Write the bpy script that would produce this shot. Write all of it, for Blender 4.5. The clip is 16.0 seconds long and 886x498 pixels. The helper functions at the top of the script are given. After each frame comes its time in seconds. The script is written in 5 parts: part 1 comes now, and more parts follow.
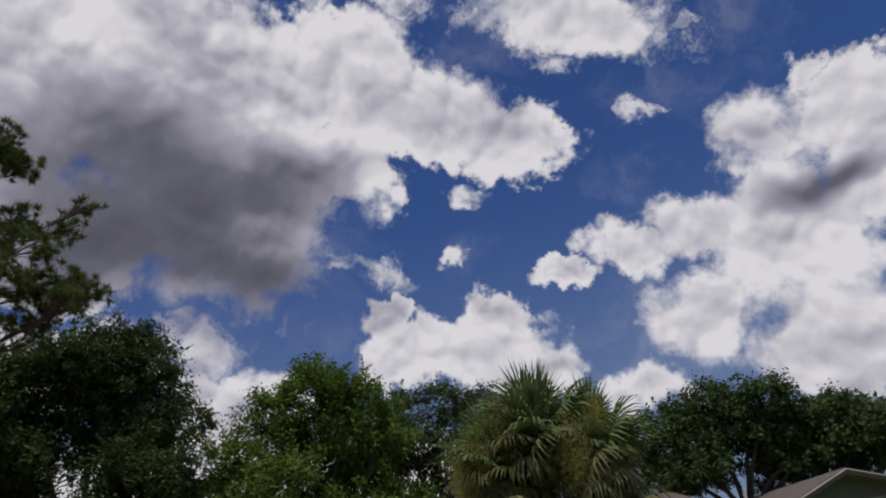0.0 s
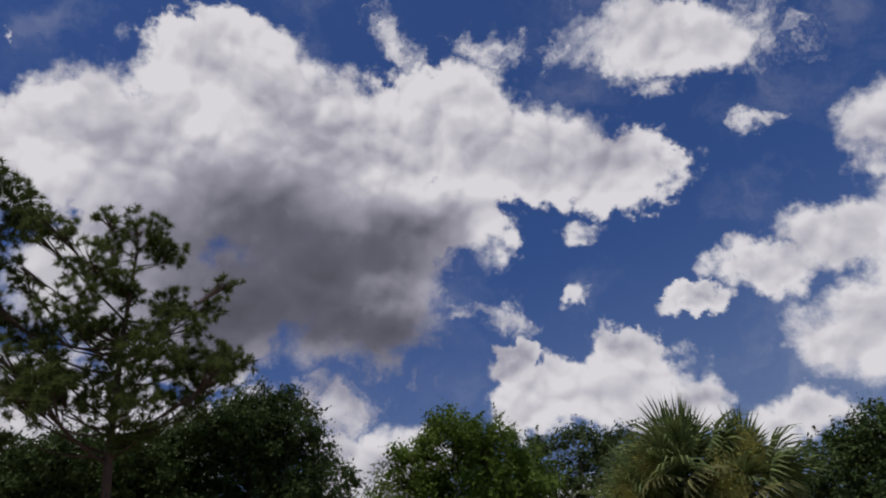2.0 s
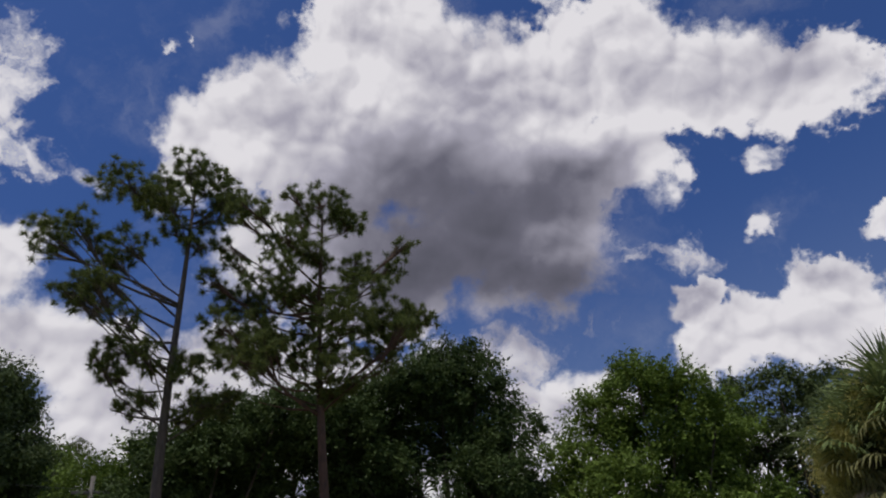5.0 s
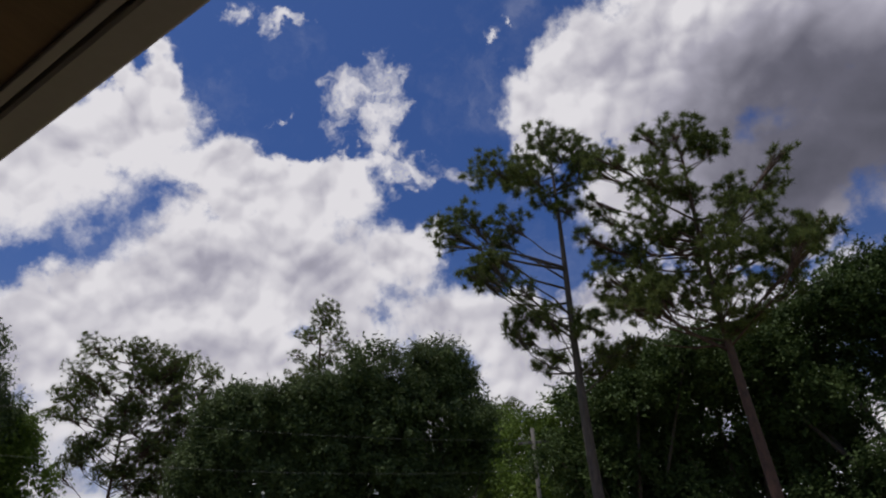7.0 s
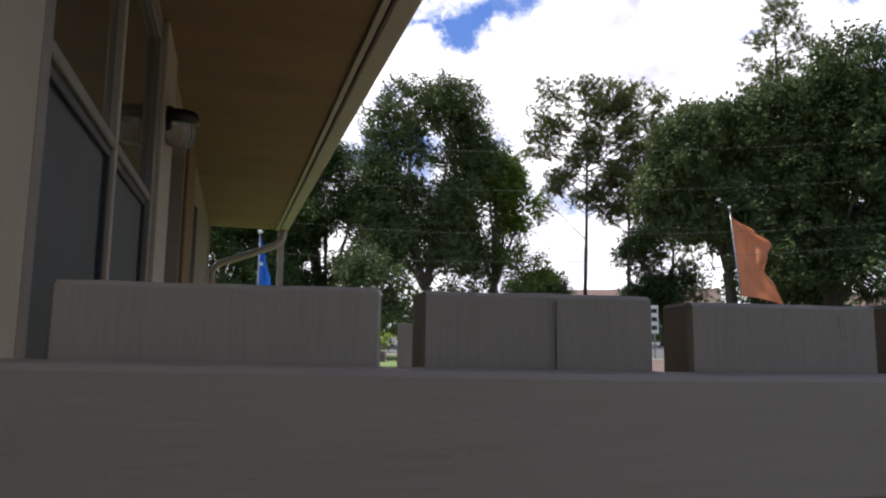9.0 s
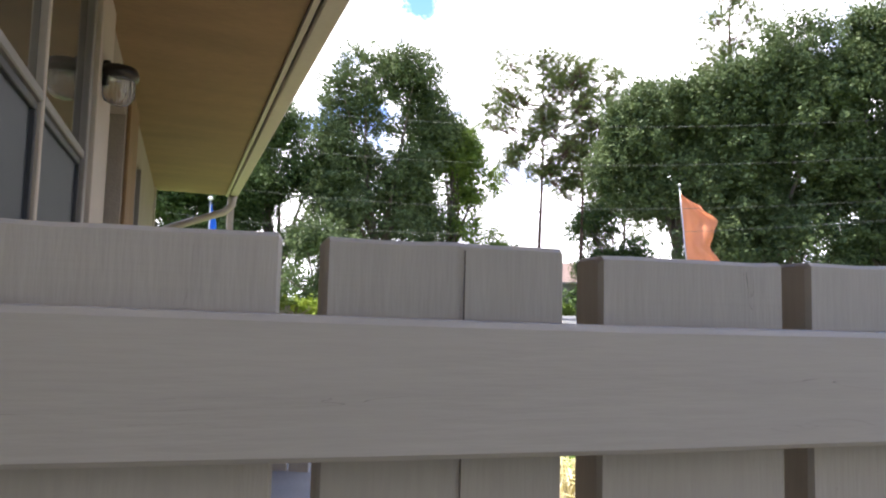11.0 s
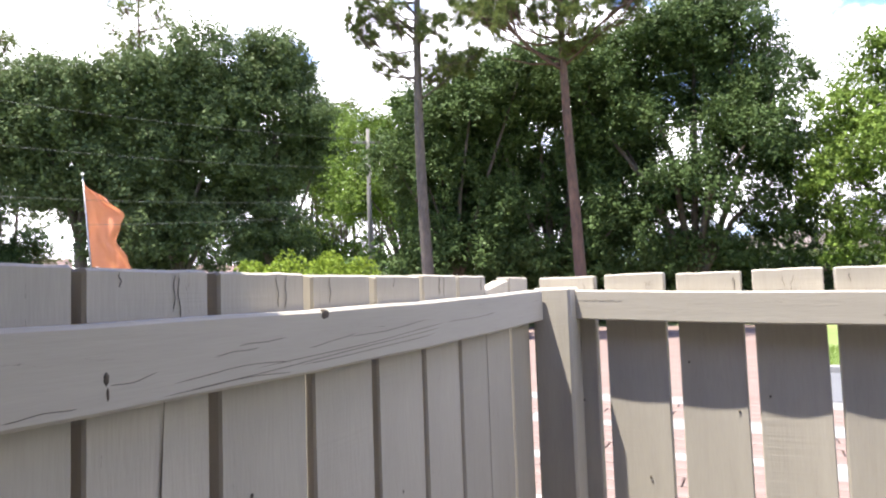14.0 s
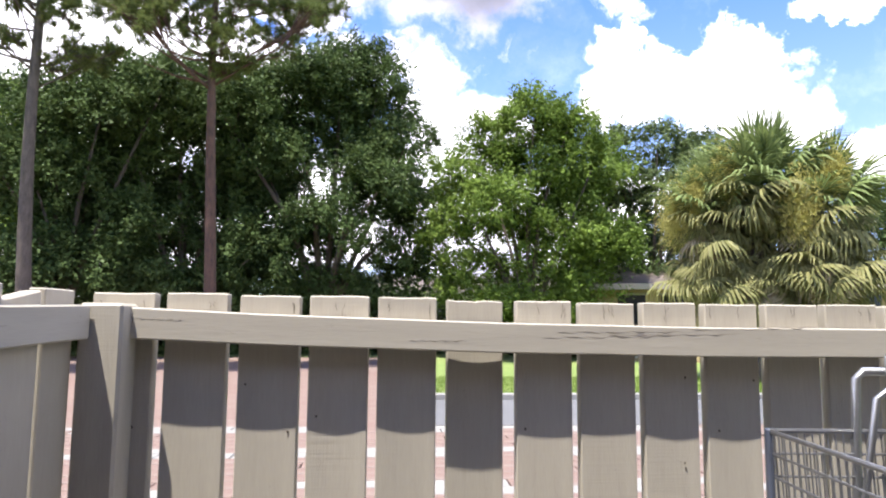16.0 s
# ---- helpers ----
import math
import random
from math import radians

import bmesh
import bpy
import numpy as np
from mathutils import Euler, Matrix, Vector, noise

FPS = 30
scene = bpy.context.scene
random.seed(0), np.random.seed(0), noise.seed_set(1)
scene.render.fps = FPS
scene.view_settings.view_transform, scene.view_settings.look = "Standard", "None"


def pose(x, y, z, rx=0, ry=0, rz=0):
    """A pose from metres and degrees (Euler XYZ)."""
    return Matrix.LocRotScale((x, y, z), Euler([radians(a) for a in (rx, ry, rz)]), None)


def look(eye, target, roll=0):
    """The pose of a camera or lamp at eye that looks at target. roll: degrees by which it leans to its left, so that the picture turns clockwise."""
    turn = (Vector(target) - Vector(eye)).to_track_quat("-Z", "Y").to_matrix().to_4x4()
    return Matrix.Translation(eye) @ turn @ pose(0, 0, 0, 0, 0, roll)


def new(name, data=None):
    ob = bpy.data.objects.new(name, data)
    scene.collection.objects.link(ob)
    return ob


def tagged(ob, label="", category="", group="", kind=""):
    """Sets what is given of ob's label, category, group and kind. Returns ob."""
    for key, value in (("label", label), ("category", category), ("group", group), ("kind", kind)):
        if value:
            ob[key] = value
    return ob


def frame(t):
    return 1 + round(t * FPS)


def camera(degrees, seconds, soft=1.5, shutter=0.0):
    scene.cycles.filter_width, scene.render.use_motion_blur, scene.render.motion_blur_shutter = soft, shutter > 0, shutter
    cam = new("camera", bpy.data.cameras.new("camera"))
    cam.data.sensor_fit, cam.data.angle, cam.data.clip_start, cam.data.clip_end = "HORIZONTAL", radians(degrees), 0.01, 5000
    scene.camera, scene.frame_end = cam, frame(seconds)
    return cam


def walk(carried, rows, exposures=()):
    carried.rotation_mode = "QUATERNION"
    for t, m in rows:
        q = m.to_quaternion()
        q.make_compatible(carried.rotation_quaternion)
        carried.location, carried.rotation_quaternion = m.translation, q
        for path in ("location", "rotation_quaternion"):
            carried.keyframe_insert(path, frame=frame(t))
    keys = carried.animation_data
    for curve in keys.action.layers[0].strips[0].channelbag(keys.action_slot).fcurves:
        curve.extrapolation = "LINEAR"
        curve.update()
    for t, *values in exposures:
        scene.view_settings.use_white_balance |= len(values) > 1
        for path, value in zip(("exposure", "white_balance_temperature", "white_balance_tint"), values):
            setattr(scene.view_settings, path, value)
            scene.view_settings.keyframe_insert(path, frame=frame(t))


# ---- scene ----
cam = camera(67.7, 16.0, soft=2.1)
PATH = [
    (0, (-0.389, 0.504, 1.202), (0.389, 2.098, 2.127), -10.7),
    (0.5, (-0.406, 0.479, 1.195), (0.233, 2.088, 2.195), -11.7),
    (1, (-0.423, 0.452, 1.186), (0.112, 2.056, 2.254), -11.4),
    (1.5, (-0.418, 0.46, 1.188), (0.084, 2.072, 2.26), -11.6),
    (2, (-0.431, 0.441, 1.183), (0.013, 2.052, 2.282), -11.6),
    (2.5, (-0.426, 0.447, 1.185), (-0.007, 2.073, 2.271), -11.6),
    (3, (-0.451, 0.415, 1.174), (-0.102, 2.074, 2.235), -11.6),
    (3.2, (-0.458, 0.405, 1.171), (-0.164, 2.072, 2.235), -10.8),
    (5.5, (-0.515, 0.385, 1.175), (-0.741, 2.075, 2.221), -5.7),
    (6, (-0.535, 0.37, 1.16), (-0.993, 2.000, 2.224), -3.1),
    (6.5, (-0.545, 0.365, 1.155), (-1.296, 1.902, 2.192), -3.0),
    (7, (-0.56, 0.3, 1.165), (-1.641, 1.655, 2.162), -3.1),
    (7.5, (-0.6, 0.285, 1.205), (-2.088, 1.327, 2.042), -2.7),
    (8, (-0.66, 0.276, 1.248), (-2.475, 0.922, 1.785), -0.5),
    (8.5, (-0.674, 0.252, 1.221), (-2.575, 0.761, 1.578), 0.8),
    (9, (-0.681, 0.244, 1.206), (-2.621, 0.666, 1.447), 0.8),
    (9.2, (-0.66, 0.254, 1.214), (-2.605, 0.665, 1.431), 1.1),
    (11.5, (-0.69, 0.288, 1.191), (-2.563, 0.982, 1.298), 1.6),
    (12, (-0.682, 0.339, 1.194), (-2.436, 1.294, 1.303), 0.3),
    (12.5, (-0.649, 0.364, 1.197), (-2.238, 1.57, 1.35), -1.2),
    (13, (-0.617, 0.396, 1.196), (-1.963, 1.868, 1.346), -1.8),
    (13.5, (-0.585, 0.418, 1.196), (-1.687, 2.08, 1.351), -1.9),
    (14, (-0.552, 0.438, 1.194), (-1.418, 2.236, 1.327), -2.0),
    (14.5, (-0.522, 0.453, 1.193), (-1.148, 2.348, 1.327), -2.0),
    (15, (-0.49, 0.473, 1.189), (-0.854, 2.43, 1.382), -0.9),
    (15.5, (-0.455, 0.478, 1.178), (-0.592, 2.46, 1.409), 1.0),
    (16, (-0.399, 0.48, 1.169), (-0.234, 2.462, 1.382), 0.5),
]
EXPOSURES = [(0, -1.1), (3, -1.1), (5.5, -0.98), (7, -1.0), (7.5, -1.2), (8, -1.15), (8.5, -0.55), (9, 0.2), (11.5, 1.78), (12.5, 1.76), (14, 1.84), (15, 1.74), (16, 1.44)]
walk(cam, [(t, look(eye, target, roll)) for t, eye, target, roll in PATH], EXPOSURES)

# ---- world, sun ----
SUN_FROM = Vector((-0.24, -0.21, 1.0)).normalized()
sun = new("sun", bpy.data.lights.new("sun", "SUN"))
sun.data.energy, sun.data.angle, sun.data.color = 5.0, radians(0.6), (1.0, 0.95, 0.87)
sun.matrix_world = look(SUN_FROM * 50, (0, 0, 0))

# clouds: azimuth, elevation, half width, half height, tilt, all in degrees
GREAT = [
    (7.6, 49.7, 6.9, 3.9, 6), (20.5, 43.6, 7.2, 4.4, 13), (26.8, 39.2, 3.8, 4.9, 16), (-2.6, 44.4, 7.9, 5.6, -3), (-18.6, 43.6, 7.2, 5.2, -14), (-27.3, 38.6, 8.1, 4.3, -20), (-34.9, 35.1, 5.4, 3.5, -24), (5.7, 39.9, 13.4, 7.0, 1), (-3.6, 32.4, 10.0, 7.3, -6), (-5.8, 27.8, 7.7, 3.4, -8), (-38.9, 34.9, 2.2, 1.4, -27), (15.2, 35.3, 7.3, 4.9, 5), (-13.5, 36.5, 7.5, 4.5, -12), (-10, 30, 5, 5, -10), (1.5, 47.0, 8, 4, 0), (-10.5, 41.5, 7, 5, -6), (14, 42.5, 8, 6, 8), (-45, 43.6, 8, 3.0, -33), (17, 31.5, 7, 5, 0), (9, 28.5, 7, 4, 0), (12, 33, 6, 5, 0), (5, 31, 6, 5, 0)]
GREAT_BASE = [
    (-1.2, 30.6, 10.9, 6.7, -5), (-7.8, 26.0, 8.3, 3.9, -9), (5.2, 35.6, 8.6, 5.6, 0), (1.0, 28.6, 11.5, 5.2, -5),  (6, 29.5, 7, 4.5, 0), (-1.5, 35.0, 9.0, 5.0, -4), (-9.7, 34.2, 7.3, 3.9, -9)]
SCRAPS = [
    (-13.9, 31.5, 2.9, 2.9, -11), (-19.0, 27.0, 3.9, 2.2, -14), (-27.0, 25.8, 2.1, 0.9, 3), (-47.1, 43.0, 9.0, 3.1, -35), (-40.1, 43.2, 3.9, 2.2, -30), (-41.4, 40.2, 1.7, 1.8, -30), (-15.3, 50.7, 2.1, 3.1, 12), (-24.6, 49.6, 4.2, 1.8, -19), (-48.0, 34.2, 1.7, 0.8, -17), (-19.3, 34.0, 2.9, 2.0, -14), (-28.6, 31.6, 1.9, 1.4, -19), (1, 22, 9, 2.6, -4)]
LOW = [
    (-6.5, 15.5, 6, 4.5, 0),     (20, 23, 8, 3.6, 0), (11, 20.5, 5, 3, 0),     (-26.9, 18.3, 9.0, 3.2, -16), (-28.9, 21.1, 2.9, 2.1, -17), (-19.4, 22.5, 2.4, 1.9, -13), (-21.1, 19.2, 5.1, 2.8, -14), (-33.1, 15.6, 3.3, 2.4, -17), (-2.1, 17.9, 2.8, 2.2, -8), (8.8, 22.3, 1.7, 1.1, -3), (-39.4, 11.9, 1.9, 2.1, -18)]
EAST = [
    (-62.1, 31.9, 1.5, 1.6, -33), (-56.9, 28.3, 4.3, 3.9, -28), (-62.5, 27.4, 3.9, 4.5, -31), (-63.5, 24.5, 3.8, 5.7, -30), (-49.9, 23.8, 5.5, 3.0, -22), (-43.3, 23.6, 4.1, 2.1, -18), (-36.7, 23.0, 2.8, 1.1, -5), (-55.3, 19.9, 7.3, 6.5, -23), (-46.3, 16.8, 4.3, 4.1, -17), (-55.3, 12.1, 6.1, 5.4, -19), (-41.7, 11.9, 3.0, 1.8, -14), (-56.2, 8.8, 2.4, 2.0, -17)]
EAST_BASE = [(-58.7, 23.0, 3.4, 1.3, -14)]
WEDGE = [
    (47.1, 43.2, 4.0, 2.8, 3), (44.8, 39.7, 2.6, 3.3, -19), (40.9, 36.8, 3.1, 1.9, -37), (42.8, 38.2, 2.6, 2.2, -30), (46, 41.6, 3.6, 2.8, -10), (36.8, 35.0, 2.0, 1.1, -24), (56.0, 40.9, 1.1, 0.5, 8), (31.4, 47.0, 0.9, 0.7, -8), (28.7, 48.3, 0.4, 0.6, -10), (55.3, 48.0, 2.0, 0.6, 10), (61.8, 47.7, 1.5, 0.9, 14)]
WEST = [
    (68.2, 42.4, 2.0, 3.0, 18), (69.5, 37.6, 5.2, 4.7, 17), (59.5, 35.8, 4.9, 3.2, 9), (49.8, 34.8, 5.2, 3.8, 3), (51.1, 28.5, 8.0, 5.3, 3), (43.4, 28.6, 3.9, 3.4, -1), (38.7, 24.0, 5.9, 3.9, -3), (59.4, 27.9, 8.4, 5.6, 7), (67.7, 22.3, 7.4, 4.3, 8), (31.0, 22.0, 7.2, 4.3, -6), (76.1, 34.1, 5.7, 4.9, 20), (53.6, 20.8, 11.9, 4.2, 2)]
FAR_WEST = [
    (78.2, 32.1, 7.9, 5.4, 4), (65.2, 24.2, 5.8, 4.1, -3), (74.7, 20.0, 9.2, 4.4, 1), (54.4, 29.4, 7.6, 5.8, -8), (82.0, 23.1, 4.2, 2.8, 4), (59.2, 20.5, 9.4, 3.8, -4), (55, 15, 26, 5, 0), (72, 5, 38, 9, 0), (2, 9, 12, 6, 0), (30, 8, 20, 8, 0), (24, 18, 13, 5, 0), (92, 20, 9, 9, 0), (-12, 6, 14, 6.5, 0), (13, 17, 7, 4, 0)]
BEHIND = [(130, 35, 18, 9, 0), (165, 20, 20, 8, 0), (-150, 40, 15, 9, 0), (-110, 25, 22, 9, 0), (-85, 18, 12, 8, 0), (100, 55, 10, 7, 0), (-95, 58, 12, 8, 0)]


def build_sky():
    w = bpy.data.worlds.new("summer_sky")
    scene.world, w.use_nodes = w, True
    nt = w.node_tree
    nt.nodes.clear()
    N, L = nt.nodes.new, nt.links.new

    def put(kind, *ins, **props):
        n = N(kind)
        for k, v in props.items():
            setattr(n, k, v)
        for i, v in enumerate(ins):
            if v is None:
                continue
            if isinstance(v, bpy.types.NodeSocket):
                L(v, n.inputs[i])
            else:
                n.inputs[i].default_value = v
        return n

    def m(op, a, b=None, c=None, clamp=False):
        return put("ShaderNodeMath", a, b, c, operation=op, use_clamp=clamp).outputs[0]

    def vm(op, a, b=None):
        return put("ShaderNodeVectorMath", a, b, operation=op)

    def fbm(vec, scale, detail, rough):
        n = N("ShaderNodeTexNoise")
        L(vec, n.inputs["Vector"])
        n.inputs["Scale"].default_value, n.inputs["Detail"].default_value, n.inputs["Roughness"].default_value = scale, detail, rough
        return n

    def nearest(vec, blobs, soft):
        out = None
        for az, el, rw, rh, tilt in blobs:
            a, e, k = radians(az), radians(el), radians(tilt)
            c = Vector((-math.sin(a) * math.cos(e), math.cos(a) * math.cos(e), math.sin(e)))
            r = c.cross(Vector((0, 0, 1))).normalized()
            u = r.cross(c)
            x, y = r * math.cos(k) + u * math.sin(k), u * math.cos(k) - r * math.sin(k)
            mp = put("ShaderNodeMapping", vec, c, Matrix((x, y, -c)).transposed().to_euler(), (radians(rw), radians(rh), 0.5), vector_type="TEXTURE")
            d = vm("LENGTH", mp.outputs[0]).outputs["Value"]
            out = d if out is None else m("SMOOTH_MIN", out, d, soft)
        return out

    def billow(vec, scale, detail):
        n = N("ShaderNodeTexVoronoi")
        n.feature, n.normalize = "F1", True
        L(vec, n.inputs["Vector"])
        n.inputs["Scale"].default_value, n.inputs["Detail"].default_value, n.inputs["Roughness"].default_value = scale, detail, 0.55
        return n.outputs["Distance"]

    p = N("ShaderNodeTexCoord").outputs["Generated"]
    wob = fbm(p, 10, 8, 0.62)
    calm = fbm(p, 8, 2, 0.45)
    off = put("ShaderNodeVectorMath", wob.outputs["Color"], (0.5, 0.5, 0.5), operation="SUBTRACT").outputs[0]
    off = vm("MULTIPLY", off, (0.15, 0.15, 0.15)).outputs[0]
    q = vm("ADD", p, off).outputs[0]
    heavy = nearest(q, GREAT + EAST + WEST + FAR_WEST + BEHIND, 0.14)
    q2 = put("ShaderNodeVectorMath", heavy, (1e-6, 1e-6, 1e-6), q, operation="MULTIPLY_ADD").outputs[0]
    light = nearest(q2, SCRAPS + WEDGE, 0.06)
    q3 = put("ShaderNodeVectorMath", light, (1e-6, 1e-6, 1e-6), q, operation="MULTIPLY_ADD").outputs[0]
    low = nearest(q3, LOW, 0.05)
    q4 = put("ShaderNodeVectorMath", low, (1e-6, 1e-6, 1e-6), vm("ADD", p, vm("MULTIPLY", vm("SUBTRACT", calm.outputs["Color"], (0.5, 0.5, 0.5)).outputs[0], (0.12, 0.12, 0.12)).outputs[0]).outputs[0], operation="MULTIPLY_ADD").outputs[0]
    base = nearest(q4, GREAT_BASE + EAST_BASE, 0.35)
    heavy = m("MINIMUM", heavy, low)
    # cauliflower billows, and the same a little nearer the sun
    soft_w = vm("ADD", p, vm("MULTIPLY", calm.outputs["Color"], (0.05, 0.05, 0.05)).outputs[0]).outputs[0]
    ragged = vm("ADD", soft_w, vm("MULTIPLY", off, (0.12, 0.12, 0.12)).outputs[0]).outputs[0]
    bil = billow(ragged, 10, 5)
    toward = (-0.004, -0.004, 0.014)
    lump1, lump2 = billow(soft_w, 10, 2.2), billow(vm("ADD", soft_w, toward).outputs[0], 10, 2.2)
    swell1, swell2 = fbm(p, 5, 2, 0.45), fbm(vm("ADD", p, (-0.01, -0.01, 0.035)).outputs[0], 5, 2, 0.45)
    fine = m("SUBTRACT", fbm(p, 30, 8, 0.62).outputs["Fac"], 0.5)
    puff = m("ADD", m("MULTIPLY", m("SUBTRACT", 0.40, bil), 1.15), m("MULTIPLY", fine, 0.75))
    wisp = m("MULTIPLY", m("SUBTRACT", fbm(q, 15, 8, 0.64).outputs["Fac"], 0.5), 3.8)
    dens_h = m("ADD", m("SUBTRACT", 1.0, heavy), puff)
    dens_l = m("ADD", m("SUBTRACT", 0.95, light), m("ADD", wisp, m("MULTIPLY", puff, 0.5)))
    edge = put("ShaderNodeMapRange", fbm(p, 5, 3, 0.5).outputs["Fac"], 0.38, 0.64, 0.16, 0.62).outputs[0]
    mask_h = put("ShaderNodeMapRange", dens_h, -0.02, edge, 0.0, 1.0, interpolation_type="SMOOTHSTEP").outputs[0]
    mask_l = put("ShaderNodeMapRange", dens_l, 0.0, 1.1, 0.0, 0.95, interpolation_type="SMOOTHSTEP").outputs[0]
    veil = put("ShaderNodeMapRange", fbm(q, 5, 7, 0.6).outputs["Fac"], 0.52, 0.85, 0.0, 0.2, interpolation_type="SMOOTHSTEP").outputs[0]
    mask = m("MAXIMUM", m("MAXIMUM", mask_h, mask_l), veil)
    relief = m("ADD", m("MULTIPLY", m("SUBTRACT", lump2, lump1), 1.35), m("MULTIPLY", m("SUBTRACT", swell1.outputs["Fac"], swell2.outputs["Fac"]), 0.8))
    relief = m("ADD", relief, m("MULTIPLY", m("SUBTRACT", 0.4, bil), 0.22))
    shade = put("ShaderNodeMapRange", m("ADD", base, m("MULTIPLY", m("SUBTRACT", calm.outputs["Fac"], 0.5), -0.5)), 0.0, 1.75, 1.0, 0.0, interpolation_type="SMOOTHSTEP").outputs[0]
    depth = put("ShaderNodeMapRange", m("SUBTRACT", 1.0, heavy), 0.1, 1.0, 0.0, 0.15, interpolation_type="SMOOTHSTEP").outputs[0]
    lit = m("SUBTRACT", 0.97, depth)
    lit = m("SUBTRACT", lit, m("MULTIPLY", shade, 0.63))
    lit = m("ADD", lit, m("MULTIPLY", relief, m("SUBTRACT", 1.0, m("MULTIPLY", shade, 0.8))))
    lit = m("ADD", lit, m("MULTIPLY", m("SUBTRACT", fbm(p, 4, 3, 0.45).outputs["Fac"], 0.5), 0.22))
    lit = m("MAXIMUM", lit, 0.08)
    ramp = N("ShaderNodeValToRGB")
    e = ramp.color_ramp.elements
    e[0].position, e[0].color = 0.0, (0.05, 0.055, 0.07, 1)
    e[1].position, e[1].color = 1.0, (0.98, 0.955, 1.0, 1)
    for pos, col in ((0.35, (0.175, 0.172, 0.225, 1)), (0.7, (0.50, 0.485, 0.58, 1))):
        e.new(pos).color = col
    L(lit, ramp.inputs[0])
    cloud = vm("SCALE", ramp.outputs[0])
    cloud.inputs["Scale"].default_value = 1.15
    sky = N("ShaderNodeTexSky")
    sky.sky_type, sky.sun_disc = "NISHITA", False
    sky.sun_elevation = math.asin(SUN_FROM.z)
    sky.sun_rotation = math.atan2(SUN_FROM.x, SUN_FROM.y)
    sky.air_density, sky.dust_density, sky.ozone_density = 1.0, 0.6, 2.0
    blue = vm("MULTIPLY", sky.outputs[0], (0.046, 0.066, 0.112)).outputs[0]
    sep = put("ShaderNodeSeparateXYZ", p)
    haze = put("ShaderNodeMapRange", sep.outputs[2], 0.0, 0.55, 0.72, 0.0, interpolation_type="SMOOTHSTEP").outputs[0]
    hz = put("ShaderNodeMix", data_type="RGBA")
    L(haze, hz.inputs[0]), L(blue, hz.inputs[6])
    hz.inputs[7].default_value = (0.27, 0.32, 0.45, 1)
    blue = hz.outputs[2]
    mix = put("ShaderNodeMix", data_type="RGBA")
    L(mask, mix.inputs[0]), L(blue, mix.inputs[6]), L(cloud.outputs[0], mix.inputs[7])
    bg = N("ShaderNodeBackground")
    L(mix.outputs[2], bg.inputs[0])
    bg.inputs[1].default_value = 1.3
    L(bg.outputs[0], N("ShaderNodeOutputWorld").inputs[0])


build_sky()


